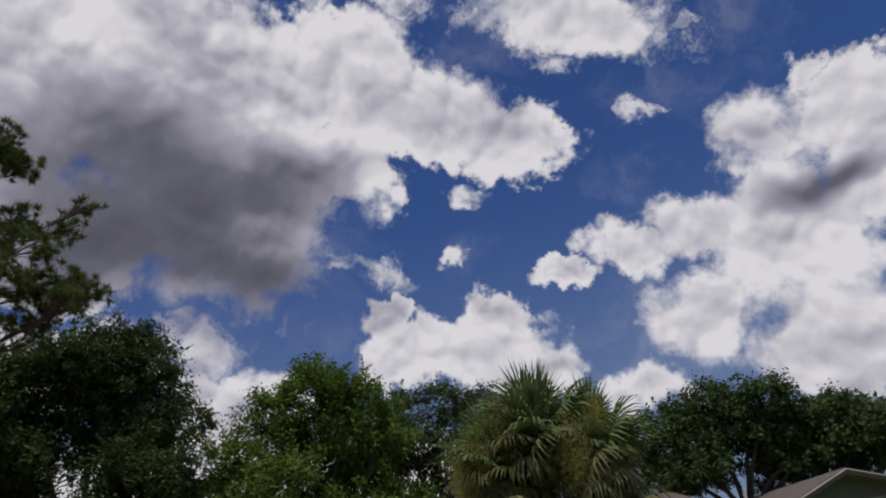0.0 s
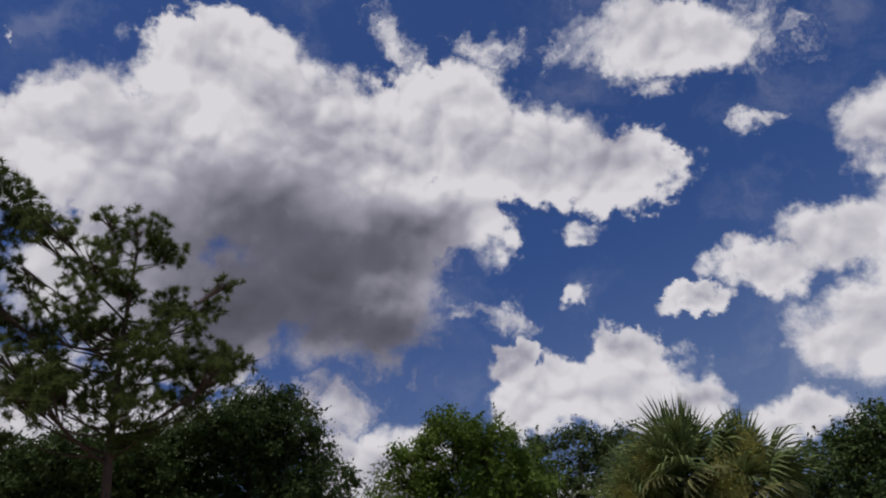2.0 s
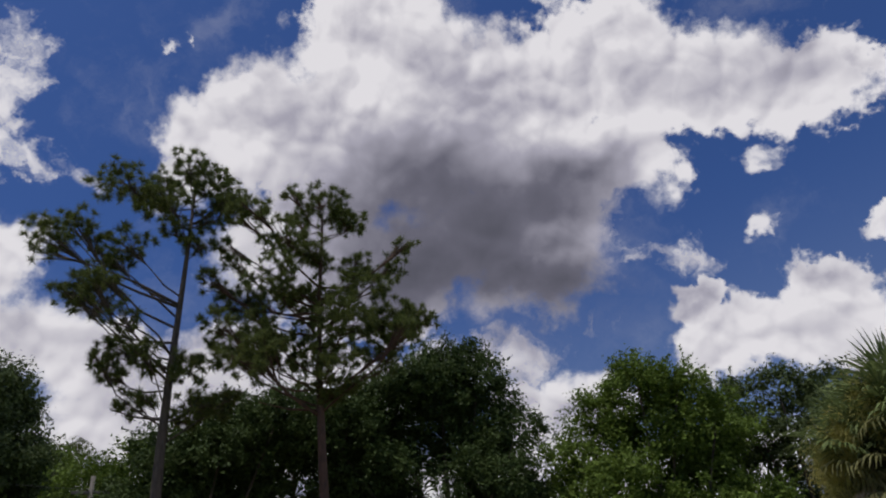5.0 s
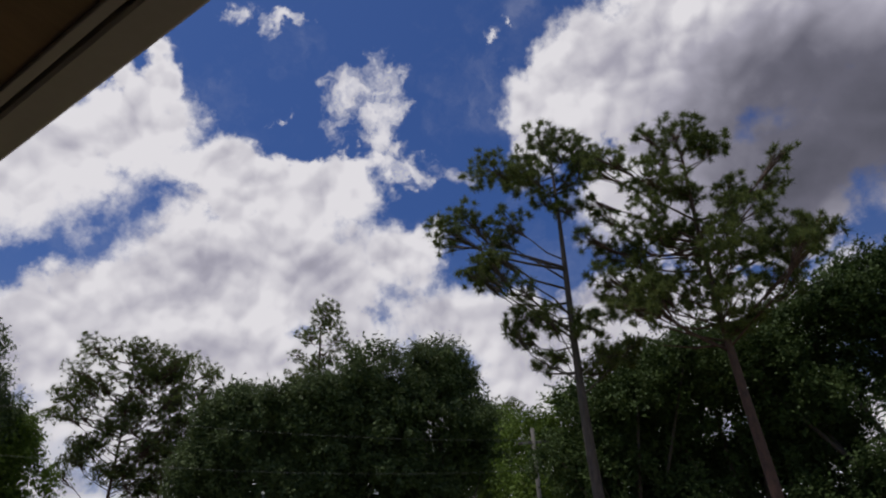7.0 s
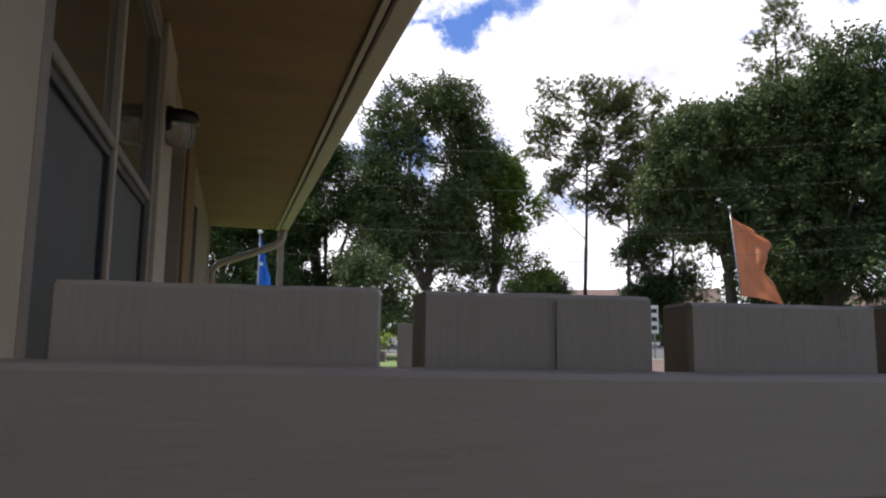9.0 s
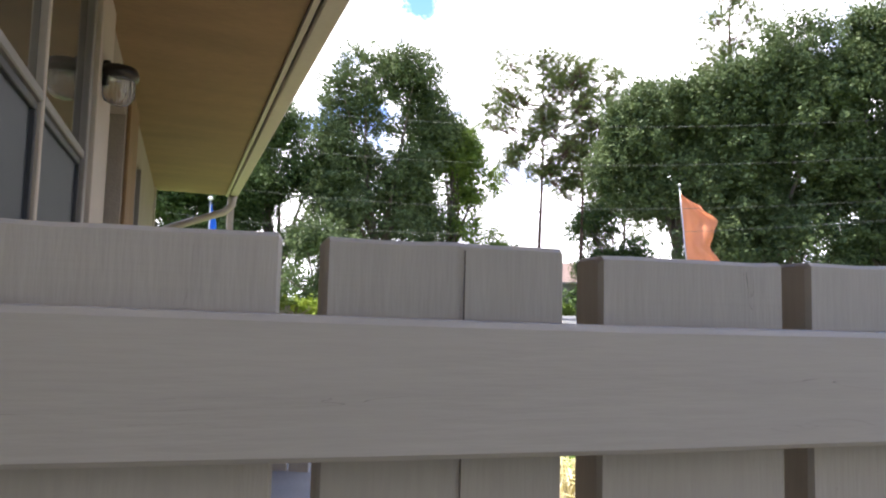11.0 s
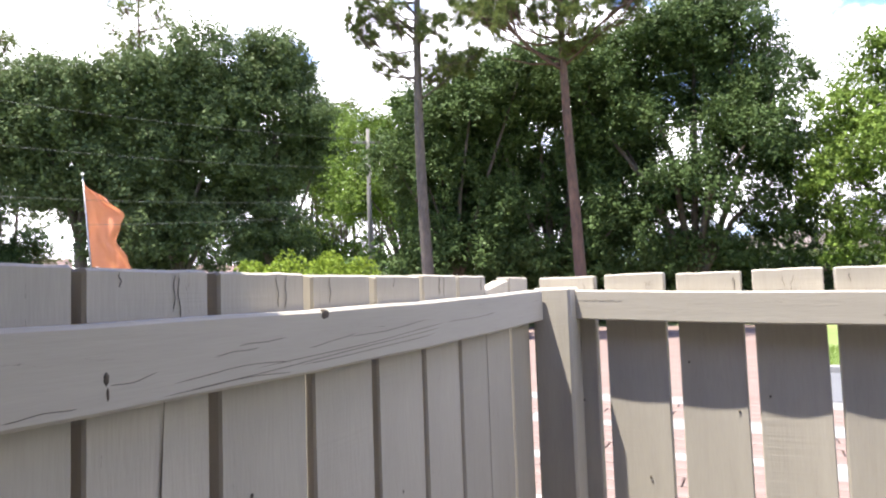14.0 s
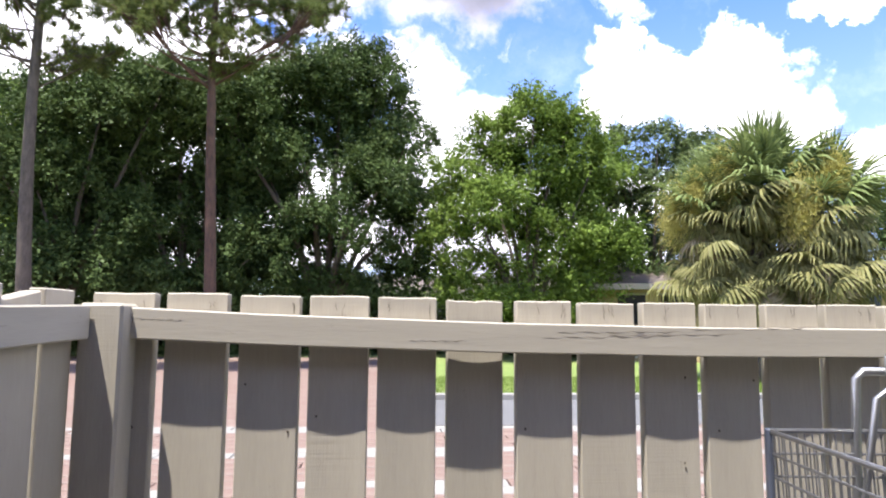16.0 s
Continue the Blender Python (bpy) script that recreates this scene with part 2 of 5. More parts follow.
# ---- materials ----
def material(name, base, rough=0.7, second=None, scale=6.0, stretch=(1, 1, 1), bump=0.15, fine=40.0, metal=0.0, vary=0.0, leaf=0.0, cracks=0.0, islands=False, saw=0.0):
    """A surface with two scales of variation; second: the other colour; vary: change of value from piece to piece."""
    mt = bpy.data.materials.new(name)
    mt.use_nodes = True
    nt = mt.node_tree
    N, L = nt.nodes.new, nt.links.new
    bsdf = nt.nodes["Principled BSDF"]
    bsdf.inputs["Roughness"].default_value, bsdf.inputs["Metallic"].default_value = rough, metal
    second = second or tuple(c * 0.7 for c in base)
    tc = N("ShaderNodeTexCoord")
    mp = N("ShaderNodeMapping")
    mp.inputs["Scale"].default_value = stretch
    L(tc.outputs["Object"], mp.inputs[0])
    n1, n2 = N("ShaderNodeTexNoise"), N("ShaderNodeTexNoise")
    n1.inputs["Scale"].default_value, n1.inputs["Detail"].default_value = scale, 5
    n2.inputs["Scale"].default_value, n2.inputs["Detail"].default_value = fine, 4
    L(mp.outputs[0], n1.inputs[0]), L(mp.outputs[0], n2.inputs[0])
    mix = N("ShaderNodeMix")
    mix.data_type = "RGBA"
    mix.inputs[6].default_value, mix.inputs[7].default_value = (*base, 1), (*second, 1)
    fac = N("ShaderNodeMapRange")
    fac.inputs[1].default_value, fac.inputs[2].default_value = 0.35, 0.68
    add = N("ShaderNodeMath")
    add.operation, add.inputs[1].default_value = "MULTIPLY_ADD", 0.6
    sc = N("ShaderNodeMath")
    sc.operation, sc.inputs[1].default_value = "MULTIPLY", 0.4
    L(n2.outputs[0], sc.inputs[0]), L(n1.outputs[0], add.inputs[0]), L(sc.outputs[0], add.inputs[2])
    L(add.outputs[0], fac.inputs[0])
    col = mix.outputs[2]
    if islands:
        geo = N("ShaderNodeNewGeometry")
        ad = N("ShaderNodeMath")
        ad.operation, ad.use_clamp = "MULTIPLY_ADD", True
        ad.inputs[1].default_value = 0.55
        half = N("ShaderNodeMath")
        half.operation, half.inputs[1].default_value = "MULTIPLY", 0.5
        L(fac.outputs[0], half.inputs[0])
        L(geo.outputs["Random Per Island"], ad.inputs[0]), L(half.outputs[0], ad.inputs[2])
        L(ad.outputs[0], mix.inputs[0])
    else:
        L(fac.outputs[0], mix.inputs[0])
    height = add.outputs[0]
    if saw:
        sm, sn, sg = N("ShaderNodeMapping"), N("ShaderNodeTexNoise"), N("ShaderNodeTexNoise")
        sm.inputs["Scale"].default_value = (1.5, 1.5, 110)
        sn.inputs["Scale"].default_value, sn.inputs["Detail"].default_value = 1.6, 2
        sg.inputs["Scale"].default_value, sg.inputs["Detail"].default_value = 2.2, 1
        oi, sv = N("ShaderNodeObjectInfo"), N("ShaderNodeVectorMath")
        sv.operation = "MULTIPLY_ADD"
        sv.inputs[1].default_value = (37, 37, 37)
        L(oi.outputs["Random"], sv.inputs[0]), L(tc.outputs["Object"], sv.inputs[2])
        L(sv.outputs[0], sm.inputs[0]), L(sm.outputs[0], sn.inputs[0]), L(sv.outputs[0], sg.inputs[0])
        ga = N("ShaderNodeMapRange")
        ga.inputs[1].default_value, ga.inputs[2].default_value, ga.inputs[4].default_value = 0.45, 0.65, saw
        L(sg.outputs[0], ga.inputs[0])
        hm = N("ShaderNodeMath")
        hm.operation = "MULTIPLY"
        L(sn.outputs[0], hm.inputs[0]), L(ga.outputs[0], hm.inputs[1])
        ha = N("ShaderNodeMath")
        ha.operation = "ADD"
        L(height, ha.inputs[0]), L(hm.outputs[0], ha.inputs[1])
        height = ha.outputs[0]
    if cracks:
        cr = N("ShaderNodeTexNoise")
        cr.inputs["Scale"].default_value, cr.inputs["Detail"].default_value, cr.inputs["Distortion"].default_value = 5.0, 3, 0.4
        info = N("ShaderNodeObjectInfo")
        va = N("ShaderNodeVectorMath")
        va.operation = "ADD"
        L(mp.outputs[0], va.inputs[0]), L(info.outputs["Random"], va.inputs[1])
        L(va.outputs[0], cr.inputs[0])
        band = N("ShaderNodeMath")
        band.operation, band.inputs[1].default_value, band.inputs[2].default_value = "COMPARE", 0.56, 0.0045 * cracks
        L(cr.outputs[0], band.inputs[0])
        gate = N("ShaderNodeMath")
        gate.operation, gate.inputs[1].default_value = "GREATER_THAN", 0.56
        L(n1.outputs[0], gate.inputs[0])
        both = N("ShaderNodeMath")
        both.operation = "MULTIPLY"
        L(band.outputs[0], both.inputs[0]), L(gate.outputs[0], both.inputs[1])
        dk = N("ShaderNodeMix")
        dk.data_type = "RGBA"
        dk.inputs[7].default_value = (0.05, 0.042, 0.035, 1)
        L(both.outputs[0], dk.inputs[0]), L(col, dk.inputs[6])
        col = dk.outputs[2]
        sub = N("ShaderNodeMath")
        sub.operation = "SUBTRACT"
        L(height, sub.inputs[0]), L(both.outputs[0], sub.inputs[1])
        height = sub.outputs[0]
    if vary:
        info = N("ShaderNodeObjectInfo")
        mr = N("ShaderNodeMapRange")
        mr.inputs[3].default_value, mr.inputs[4].default_value = 1 - vary, 1 + vary
        L(info.outputs["Random"], mr.inputs[0])
        hsv = N("ShaderNodeHueSaturation")
        L(mr.outputs[0], hsv.inputs["Value"]), L(col, hsv.inputs["Color"])
        col = hsv.outputs[0]
    L(col, bsdf.inputs["Base Color"])
    if bump:
        bp = N("ShaderNodeBump")
        bp.inputs["Strength"].default_value, bp.inputs["Distance"].default_value = bump, 0.02
        L(height, bp.inputs["Height"]), L(bp.outputs[0], bsdf.inputs["Normal"])
    if leaf:
        bsdf.inputs["Specular IOR Level"].default_value = 0.06
        tr = N("ShaderNodeBsdfTranslucent")
        ms = N("ShaderNodeMixShader")
        ms.inputs[0].default_value = leaf
        L(col, tr.inputs[0]), L(bsdf.outputs[0], ms.inputs[1]), L(tr.outputs[0], ms.inputs[2])
        L(ms.outputs[0], nt.nodes["Material Output"].inputs[0])
    return mt


PAINT = (0.388, 0.351, 0.290)
M_PICKET = material("weathered_fence_paint", PAINT, 0.75, (0.334, 0.300, 0.247), 3, (9, 9, 0.9), 0.10, 30, vary=0.06, cracks=0.08, saw=0.4)
M_RAIL_X = material("weathered_rail_paint_cross", PAINT, 0.7, (0.352, 0.317, 0.262), 3, (1.0, 12, 12), 0.06, 25, cracks=0.1)
M_KNOT = material("dark_knot", (0.10, 0.08, 0.06), 0.9, bump=0.4)
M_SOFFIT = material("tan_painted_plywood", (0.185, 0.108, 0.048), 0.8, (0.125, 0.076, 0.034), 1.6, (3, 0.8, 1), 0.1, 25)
M_FASCIA = material("beige_fascia_paint", (0.32, 0.275, 0.225), 0.6, (0.28, 0.24, 0.195), 2, bump=0.06)
M_WALL = material("beige_stucco", (0.25, 0.215, 0.178), 0.9, (0.21, 0.18, 0.147), 3, bump=0.35, fine=90)
M_FRAME = material("taupe_window_frame", (0.15, 0.135, 0.12), 0.5, (0.12, 0.108, 0.094), 3, bump=0.05)
M_SCREEN = material("black_insect_screen", (0.024, 0.032, 0.040), 0.5, (0.012, 0.016, 0.02), 8, bump=0.1, fine=300)
M_METAL_DARK = material("dark_bronze_metal", (0.03, 0.025, 0.02), 0.45, bump=0.05, metal=0.6)
M_CONCRETE = material("grey_concrete", (0.23, 0.22, 0.205), 0.9, (0.17, 0.163, 0.152), 1.5, bump=0.2, fine=60)
M_GRASS = material("mown_lawn", (0.10, 0.16, 0.03), 0.9, (0.17, 0.20, 0.06), 0.7, bump=0.5, fine=25)
M_BLADE = material("grass_blades", (0.10, 0.19, 0.03), 0.6, (0.24, 0.28, 0.08), 2, bump=0, leaf=0.3, islands=True)
M_ASPHALT = material("sunlit_asphalt", (0.115, 0.115, 0.12), 0.9, (0.085, 0.085, 0.09), 0.8, bump=0.3, fine=70)
M_PAVER = material("red_brick_paving", (0.135, 0.078, 0.062), 0.85, (0.17, 0.13, 0.11), 1.5, (0.4, 3, 1), 0.3, 20)
M_BARK_PINE = material("pine_bark", (0.125, 0.068, 0.048), 0.95, (0.05, 0.034, 0.027), 5, (3, 3, 0.8), 0.8, 18)
M_BARK_GREY = material("grey_pine_bark", (0.13, 0.105, 0.085), 0.95, (0.055, 0.044, 0.036), 5, (3, 3, 0.8), 0.8, 18)
M_BARK = material("oak_bark", (0.13, 0.10, 0.075), 0.95, (0.06, 0.048, 0.038), 5, (3, 3, 0.7), 0.8, 18)
M_LEAF_DARK = material("dark_oak_leaves", (0.035, 0.060, 0.020), 0.5, (0.105, 0.148, 0.050), 0.35, bump=0, leaf=0.2, islands=True)
M_LEAF_MID = material("green_leaves", (0.046, 0.071, 0.029), 0.5, (0.145, 0.182, 0.074), 0.35, bump=0, leaf=0.2, islands=True)
M_LEAF_BRIGHT = material("bright_leaves", (0.056, 0.096, 0.018), 0.5, (0.20, 0.275, 0.055), 0.35, bump=0, leaf=0.2, islands=True)
M_HEDGE = material("yellow_green_hedge_leaves", (0.095, 0.150, 0.016), 0.5, (0.23, 0.29, 0.04), 0.5, bump=0, leaf=0.3, islands=True)
M_NEEDLE = material("pine_needles", (0.062, 0.088, 0.027), 0.5, (0.195, 0.225, 0.075), 0.5, bump=0, leaf=0.3, islands=True)
M_PALM_GREEN = material("palm_green", (0.085, 0.125, 0.045), 0.45, (0.25, 0.30, 0.115), 1, bump=0, leaf=0.25, islands=True)
M_PALM_OLIVE = material("palm_olive", (0.105, 0.120, 0.042), 0.5, (0.30, 0.275, 0.125), 1, bump=0, leaf=0.25, islands=True)
M_PALM_DEAD = material("palm_dead", (0.24, 0.18, 0.11), 0.8, (0.50, 0.43, 0.31), 1, bump=0, leaf=0.2, islands=True)
M_PALM_SEED = material("palm_flower_spray", (0.40, 0.36, 0.09), 0.7, (0.54, 0.49, 0.18), 1, bump=0, leaf=0.3, islands=True)
M_ROOF_RED = material("reddish_shingles", (0.16, 0.105, 0.088), 0.9, (0.115, 0.075, 0.06), 2, (1, 1, 4), 0.3, 12)
M_ROOF_TAN = material("brown_shingles", (0.15, 0.12, 0.105), 0.9, (0.11, 0.088, 0.075), 2, (1, 1, 4), 0.3, 12)
M_HOUSE_TAN = material("cream_stucco", (0.40, 0.30, 0.155), 0.9, (0.34, 0.255, 0.13), 1.5, bump=0.2)
M_HOUSE_GREY = material("grey_green_stucco", (0.30, 0.29, 0.24), 0.9, (0.24, 0.23, 0.19), 1.5, bump=0.2)
M_WHITE = material("white_paint", (0.72, 0.71, 0.69), 0.6, (0.62, 0.61, 0.59), 2, bump=0.05)
M_GLASS_DARK = material("dark_window_glass", (0.02, 0.022, 0.025), 0.08, bump=0)
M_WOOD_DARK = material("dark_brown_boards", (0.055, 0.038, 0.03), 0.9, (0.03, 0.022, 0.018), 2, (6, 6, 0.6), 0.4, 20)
M_ORANGE = material("orange_flag_cloth", (0.80, 0.31, 0.17), 0.8, (0.75, 0.27, 0.14), 2, bump=0.05, leaf=0.35)
M_BLUE = material("blue_flag_cloth", (0.04, 0.16, 0.62), 0.8, (0.03, 0.12, 0.52), 2, bump=0.05, leaf=0.35)
M_STEEL = material("galvanised_steel", (0.40, 0.40, 0.41), 0.4, (0.30, 0.30, 0.31), 6, bump=0.05, metal=0.9)
M_CHROME = material("zinc_wire", (0.36, 0.36, 0.37), 0.4, (0.26, 0.26, 0.27), 10, bump=0.0, metal=0.9)
M_BLACK = material("black_plastic", (0.02, 0.02, 0.022), 0.5, bump=0.05)
M_PLASTIC_BLUE = material("grey_blue_plastic", (0.07, 0.08, 0.11), 0.5, bump=0.05)
M_RED = material("sign_red", (0.42, 0.02, 0.02), 0.4, (0.36, 0.02, 0.02), bump=0)
M_STONE = material("rough_pillar_stone", (0.34, 0.31, 0.26), 0.95, (0.07, 0.065, 0.055), 9, bump=0.8, fine=30)
M_LITTER = material("pale_leaf_litter", (0.50, 0.42, 0.32), 0.95, (0.26, 0.19, 0.13), 6, bump=0.5, fine=30)
M_WIRE = material("overhead_cable", (0.10, 0.10, 0.10), 0.6, bump=0)
M_POLE = material("grey_utility_pole", (0.15, 0.138, 0.122), 0.9, (0.11, 0.10, 0.088), 2, (4, 4, 0.6), 0.3)
M_MULCH = material("dry_strap_leaves", (0.48, 0.42, 0.17), 0.7, (0.62, 0.55, 0.30), 2, bump=0, leaf=0.2, islands=True)

GLOBE = bpy.data.materials.new("clear_lamp_glass")
GLOBE.use_nodes = True
_g = GLOBE.node_tree.nodes["Principled BSDF"]
_g.inputs["Transmission Weight"].default_value, _g.inputs["Roughness"].default_value, _g.inputs["Base Color"].default_value = 0.93, 0.12, (0.85, 0.85, 0.82, 1)
WINDOW_GLASS = bpy.data.materials.new("window_glass")
WINDOW_GLASS.use_nodes = True
_g = WINDOW_GLASS.node_tree.nodes["Principled BSDF"]
_g.inputs["Roughness"].default_value, _g.inputs["Base Color"].default_value, _g.inputs["Specular IOR Level"].default_value = 0.05, (0.05, 0.048, 0.04, 1), 0.8


# ---- builders ----
def part(name, bm, mat, parent=None, label="", smooth=False):
    """Links a bmesh as one mesh object under a thing or a part."""
    me = bpy.data.meshes.new(name)
    bm.to_mesh(me)
    bm.free()
    if smooth:
        me.polygons.foreach_set("use_smooth", [True] * len(me.polygons))
    me.materials.append(mat)
    ob = new(name, me)
    ob.parent = parent
    if label:
        tagged(ob, label)
    return ob


def empty(name, at, label, category, group="", kind="", rz=0.0):
    e = new(name)
    e.matrix_world = pose(*at, 0, 0, rz)
    return tagged(e, label, category, group, kind)


def box(lo, hi, bevel=0.0, bm=None):
    b = bmesh.new()
    bmesh.ops.create_cube(b, size=1)
    for v in b.verts:
        v.co = Vector([lo[i] + (v.co[i] + 0.5) * (hi[i] - lo[i]) for i in range(3)])
    if bevel:
        bmesh.ops.bevel(b, geom=b.edges[:], offset=bevel, segments=1, affect="EDGES")
    if bm is None:
        return b
    join(bm, b)
    return bm


def join(bm, other):
    me = bpy.data.meshes.new("tmp")
    other.to_mesh(me)
    other.free()
    bm.from_mesh(me)
    bpy.data.meshes.remove(me)
    return bm


def tube(points, radii, sides=8, bm=None):
    """A tapered tube along points."""
    bm = bm or bmesh.new()
    pts = [Vector(p) for p in points]
    if not isinstance(radii, (list, tuple)):
        radii = [radii] * len(pts)
    rings, ref = [], None
    for i, p in enumerate(pts):
        d = (pts[min(i + 1, len(pts) - 1)] - pts[max(i - 1, 0)]).normalized()
        ref = ref or (Vector((1, 0, 0)) if abs(d.x) < 0.8 else Vector((0, 1, 0)))
        a = (ref - d * ref.dot(d)).normalized()
        ref = a
        b = d.cross(a)
        rings.append([bm.verts.new(p + (a * math.cos(k) + b * math.sin(k)) * radii[i]) for k in [2 * math.pi * j / sides for j in range(sides)]])
    for r0, r1 in zip(rings, rings[1:]):
        for j in range(sides):
            bm.faces.new((r0[j], r0[(j + 1) % sides], r1[(j + 1) % sides], r1[j]))
    bm.faces.new(rings[0][::-1]), bm.faces.new(rings[-1])
    return bm


def blades_mesh(name, verts, per, mat):
    """Many small faces of per corners each, from an array of corner positions."""
    verts = np.asarray(verts, dtype=np.float32).reshape(-1, 3)
    n = len(verts) // per
    me = bpy.data.meshes.new(name)
    me.vertices.add(len(verts)), me.loops.add(len(verts)), me.polygons.add(n)
    me.vertices.foreach_set("co", verts.ravel())
    me.loops.foreach_set("vertex_index", np.arange(len(verts), dtype=np.int32))
    me.polygons.foreach_set("loop_start", np.arange(0, len(verts), per, dtype=np.int32))
    me.update(calc_edges=True)
    me.validate()
    me.materials.append(mat)
    return me


def unit(v):
    return v / np.maximum(np.linalg.norm(v, axis=-1, keepdims=True), 1e-6)


def leaves(rng, centres, size, flat=0.5, outward=None):
    """Pointed leaves at the centres, normals leaning upwards by flat."""
    n = len(centres)
    nor = unit(rng.normal(size=(n, 3)) + np.array([0, 0, flat * 2]) + (0 if outward is None else outward))
    a = unit(np.cross(nor, rng.normal(size=(n, 3))))
    b = np.cross(nor, a)
    s = (size * rng.uniform(0.6, 1.3, (n, 1)))
    c = centres
    return np.stack([c - a * s * 0.55, c + a * s * 0.4 + b * s * 0.3, c + a * s * 0.4 - b * s * 0.3], 1).reshape(-1, 3)


def crown_points(rng, lobes, per_m2, clump=0.35, squash=0.8):
    """Leaf places in clumps over the shells of the lobes (x, y, z, r)."""
    out, outw = [], []
    for x, y, z, r in lobes:
        nc = max(8, int(4 * math.pi * r * r / (clump * clump * 2.2)))
        d = unit(rng.normal(size=(nc, 3)))
        d[:, 2] = np.where(d[:, 2] < -0.45, -d[:, 2], d[:, 2])
        c = np.array([x, y, z]) + d * r * rng.uniform(0.55, 1.08, (nc, 1)) * np.array([1, 1, squash])
        k = max(6, int(4 * math.pi * r * r * per_m2 / nc))
        j = rng.normal(size=(nc, k, 3)) * clump * 0.42 * rng.uniform(0.6, 1.4, (nc, 1, 1))
        out.append((c[:, None, :] + j).reshape(-1, 3))
        outw.append(np.repeat(d, k, 0))
    return np.concatenate(out), np.concatenate(outw)


VIEW = Vector((-0.55, 0.35, 0))


def at(az, d, z=0.0):
    a = radians(az)
    return Vector((VIEW.x - d * math.sin(a), VIEW.y + d * math.cos(a), z))


def broadleaf(label, az, d, lobes, leaf_mat, leaf=0.15, per=60, clump=0.38, seed=0, trunk_r=0.22, category="tree", name="broadleaf_tree"):
    """A tree at azimuth az, d metres off; lobes: (offset to the right, height, radius) as seen from the yard."""
    rng = np.random.default_rng(seed)
    leaf, per = leaf * 0.8, per * 1.95
    root = empty(name, at(az, d, ground_z(d)), label, category, rz=az)
    full = [(x, rng.uniform(-0.55, 0.55) * r * 1.2, z, r) for x, z, r in lobes]
    for x, z, r in lobes:
        full.append((x + rng.uniform(-0.5, 0.5) * r, rng.uniform(0.3, 1.1) * r, z - rng.uniform(0.1, 0.6) * r, r * 0.8))
    pts, outw = crown_points(rng, full, per, clump)
    sprig = []
    for x, y, z, r in full:
        for _ in range(max(3, int(5 * r))):
            dv = unit(rng.normal(size=3) + np.array([0, 0, 0.7]))
            ln = rng.uniform(0.3, 0.75) * (0.5 + 0.4 * r)
            n = 9 + int(ln / leaf * 4)
            f = rng.uniform(0, 1, (n, 1))
            sprig.append(np.array([x, y, z]) + dv * r * np.array([1, 1, 0.85]) * 0.95 + unit(dv + rng.normal(size=3) * 0.35) * ln * f + rng.normal(size=(n, 3)) * leaf * 0.45 * (1.1 - f))
    extra = np.concatenate(sprig)
    quads = np.concatenate([leaves(rng, pts, leaf, 0.45, outw * 0.7), leaves(rng, extra, leaf * 0.9, 0.5)])
    me = blades_mesh("crown", quads, 3, leaf_mat)
    crown = new("crown", me)
    crown.parent = root
    top = max(z for _, z, _ in lobes)
    low = min(z - r for _, z, r in lobes)
    fork = max(0.8, min(low + 0.6, top * 0.35))
    bm = tube([(0, 0, -0.3), (0.02, 0, 0.2), (rng.uniform(-.15, .15), 0, fork * 0.6), (rng.uniform(-.2, .2), 0, fork)], [trunk_r * 1.5, trunk_r * 1.1, trunk_r, trunk_r * 0.85], 9)
    part("trunk", bm, M_BARK, root, smooth=True)
    for x, y, z, r in full[:min(len(full), 9)]:
        mid = Vector((x * 0.45, y * 0.45, fork + (z - fork) * 0.5 + 0.2))
        part("limb", tube([(0, 0, fork - 0.15), mid + Vector(rng.normal(size=3)) * 0.15, (x, y, z)], [trunk_r * 0.55, trunk_r * 0.3, 0.025], 6), M_BARK, root, smooth=True)
    return root


def round_lobes(rng, width, low, high, n, r):
    """Lobes that fill an uneven dome."""
    out = []
    for i in range(n):
        z = rng.uniform(low + r * 0.6, high - r * 0.8)
        f = (z - low) / (high - low)
        half = width / 2 * math.sqrt(max(0.15, 1 - (2 * f - 0.85) ** 2)) - r * 0.5
        out.append((rng.uniform(-half, half), z, r * rng.uniform(0.75, 1.2)))
    return out


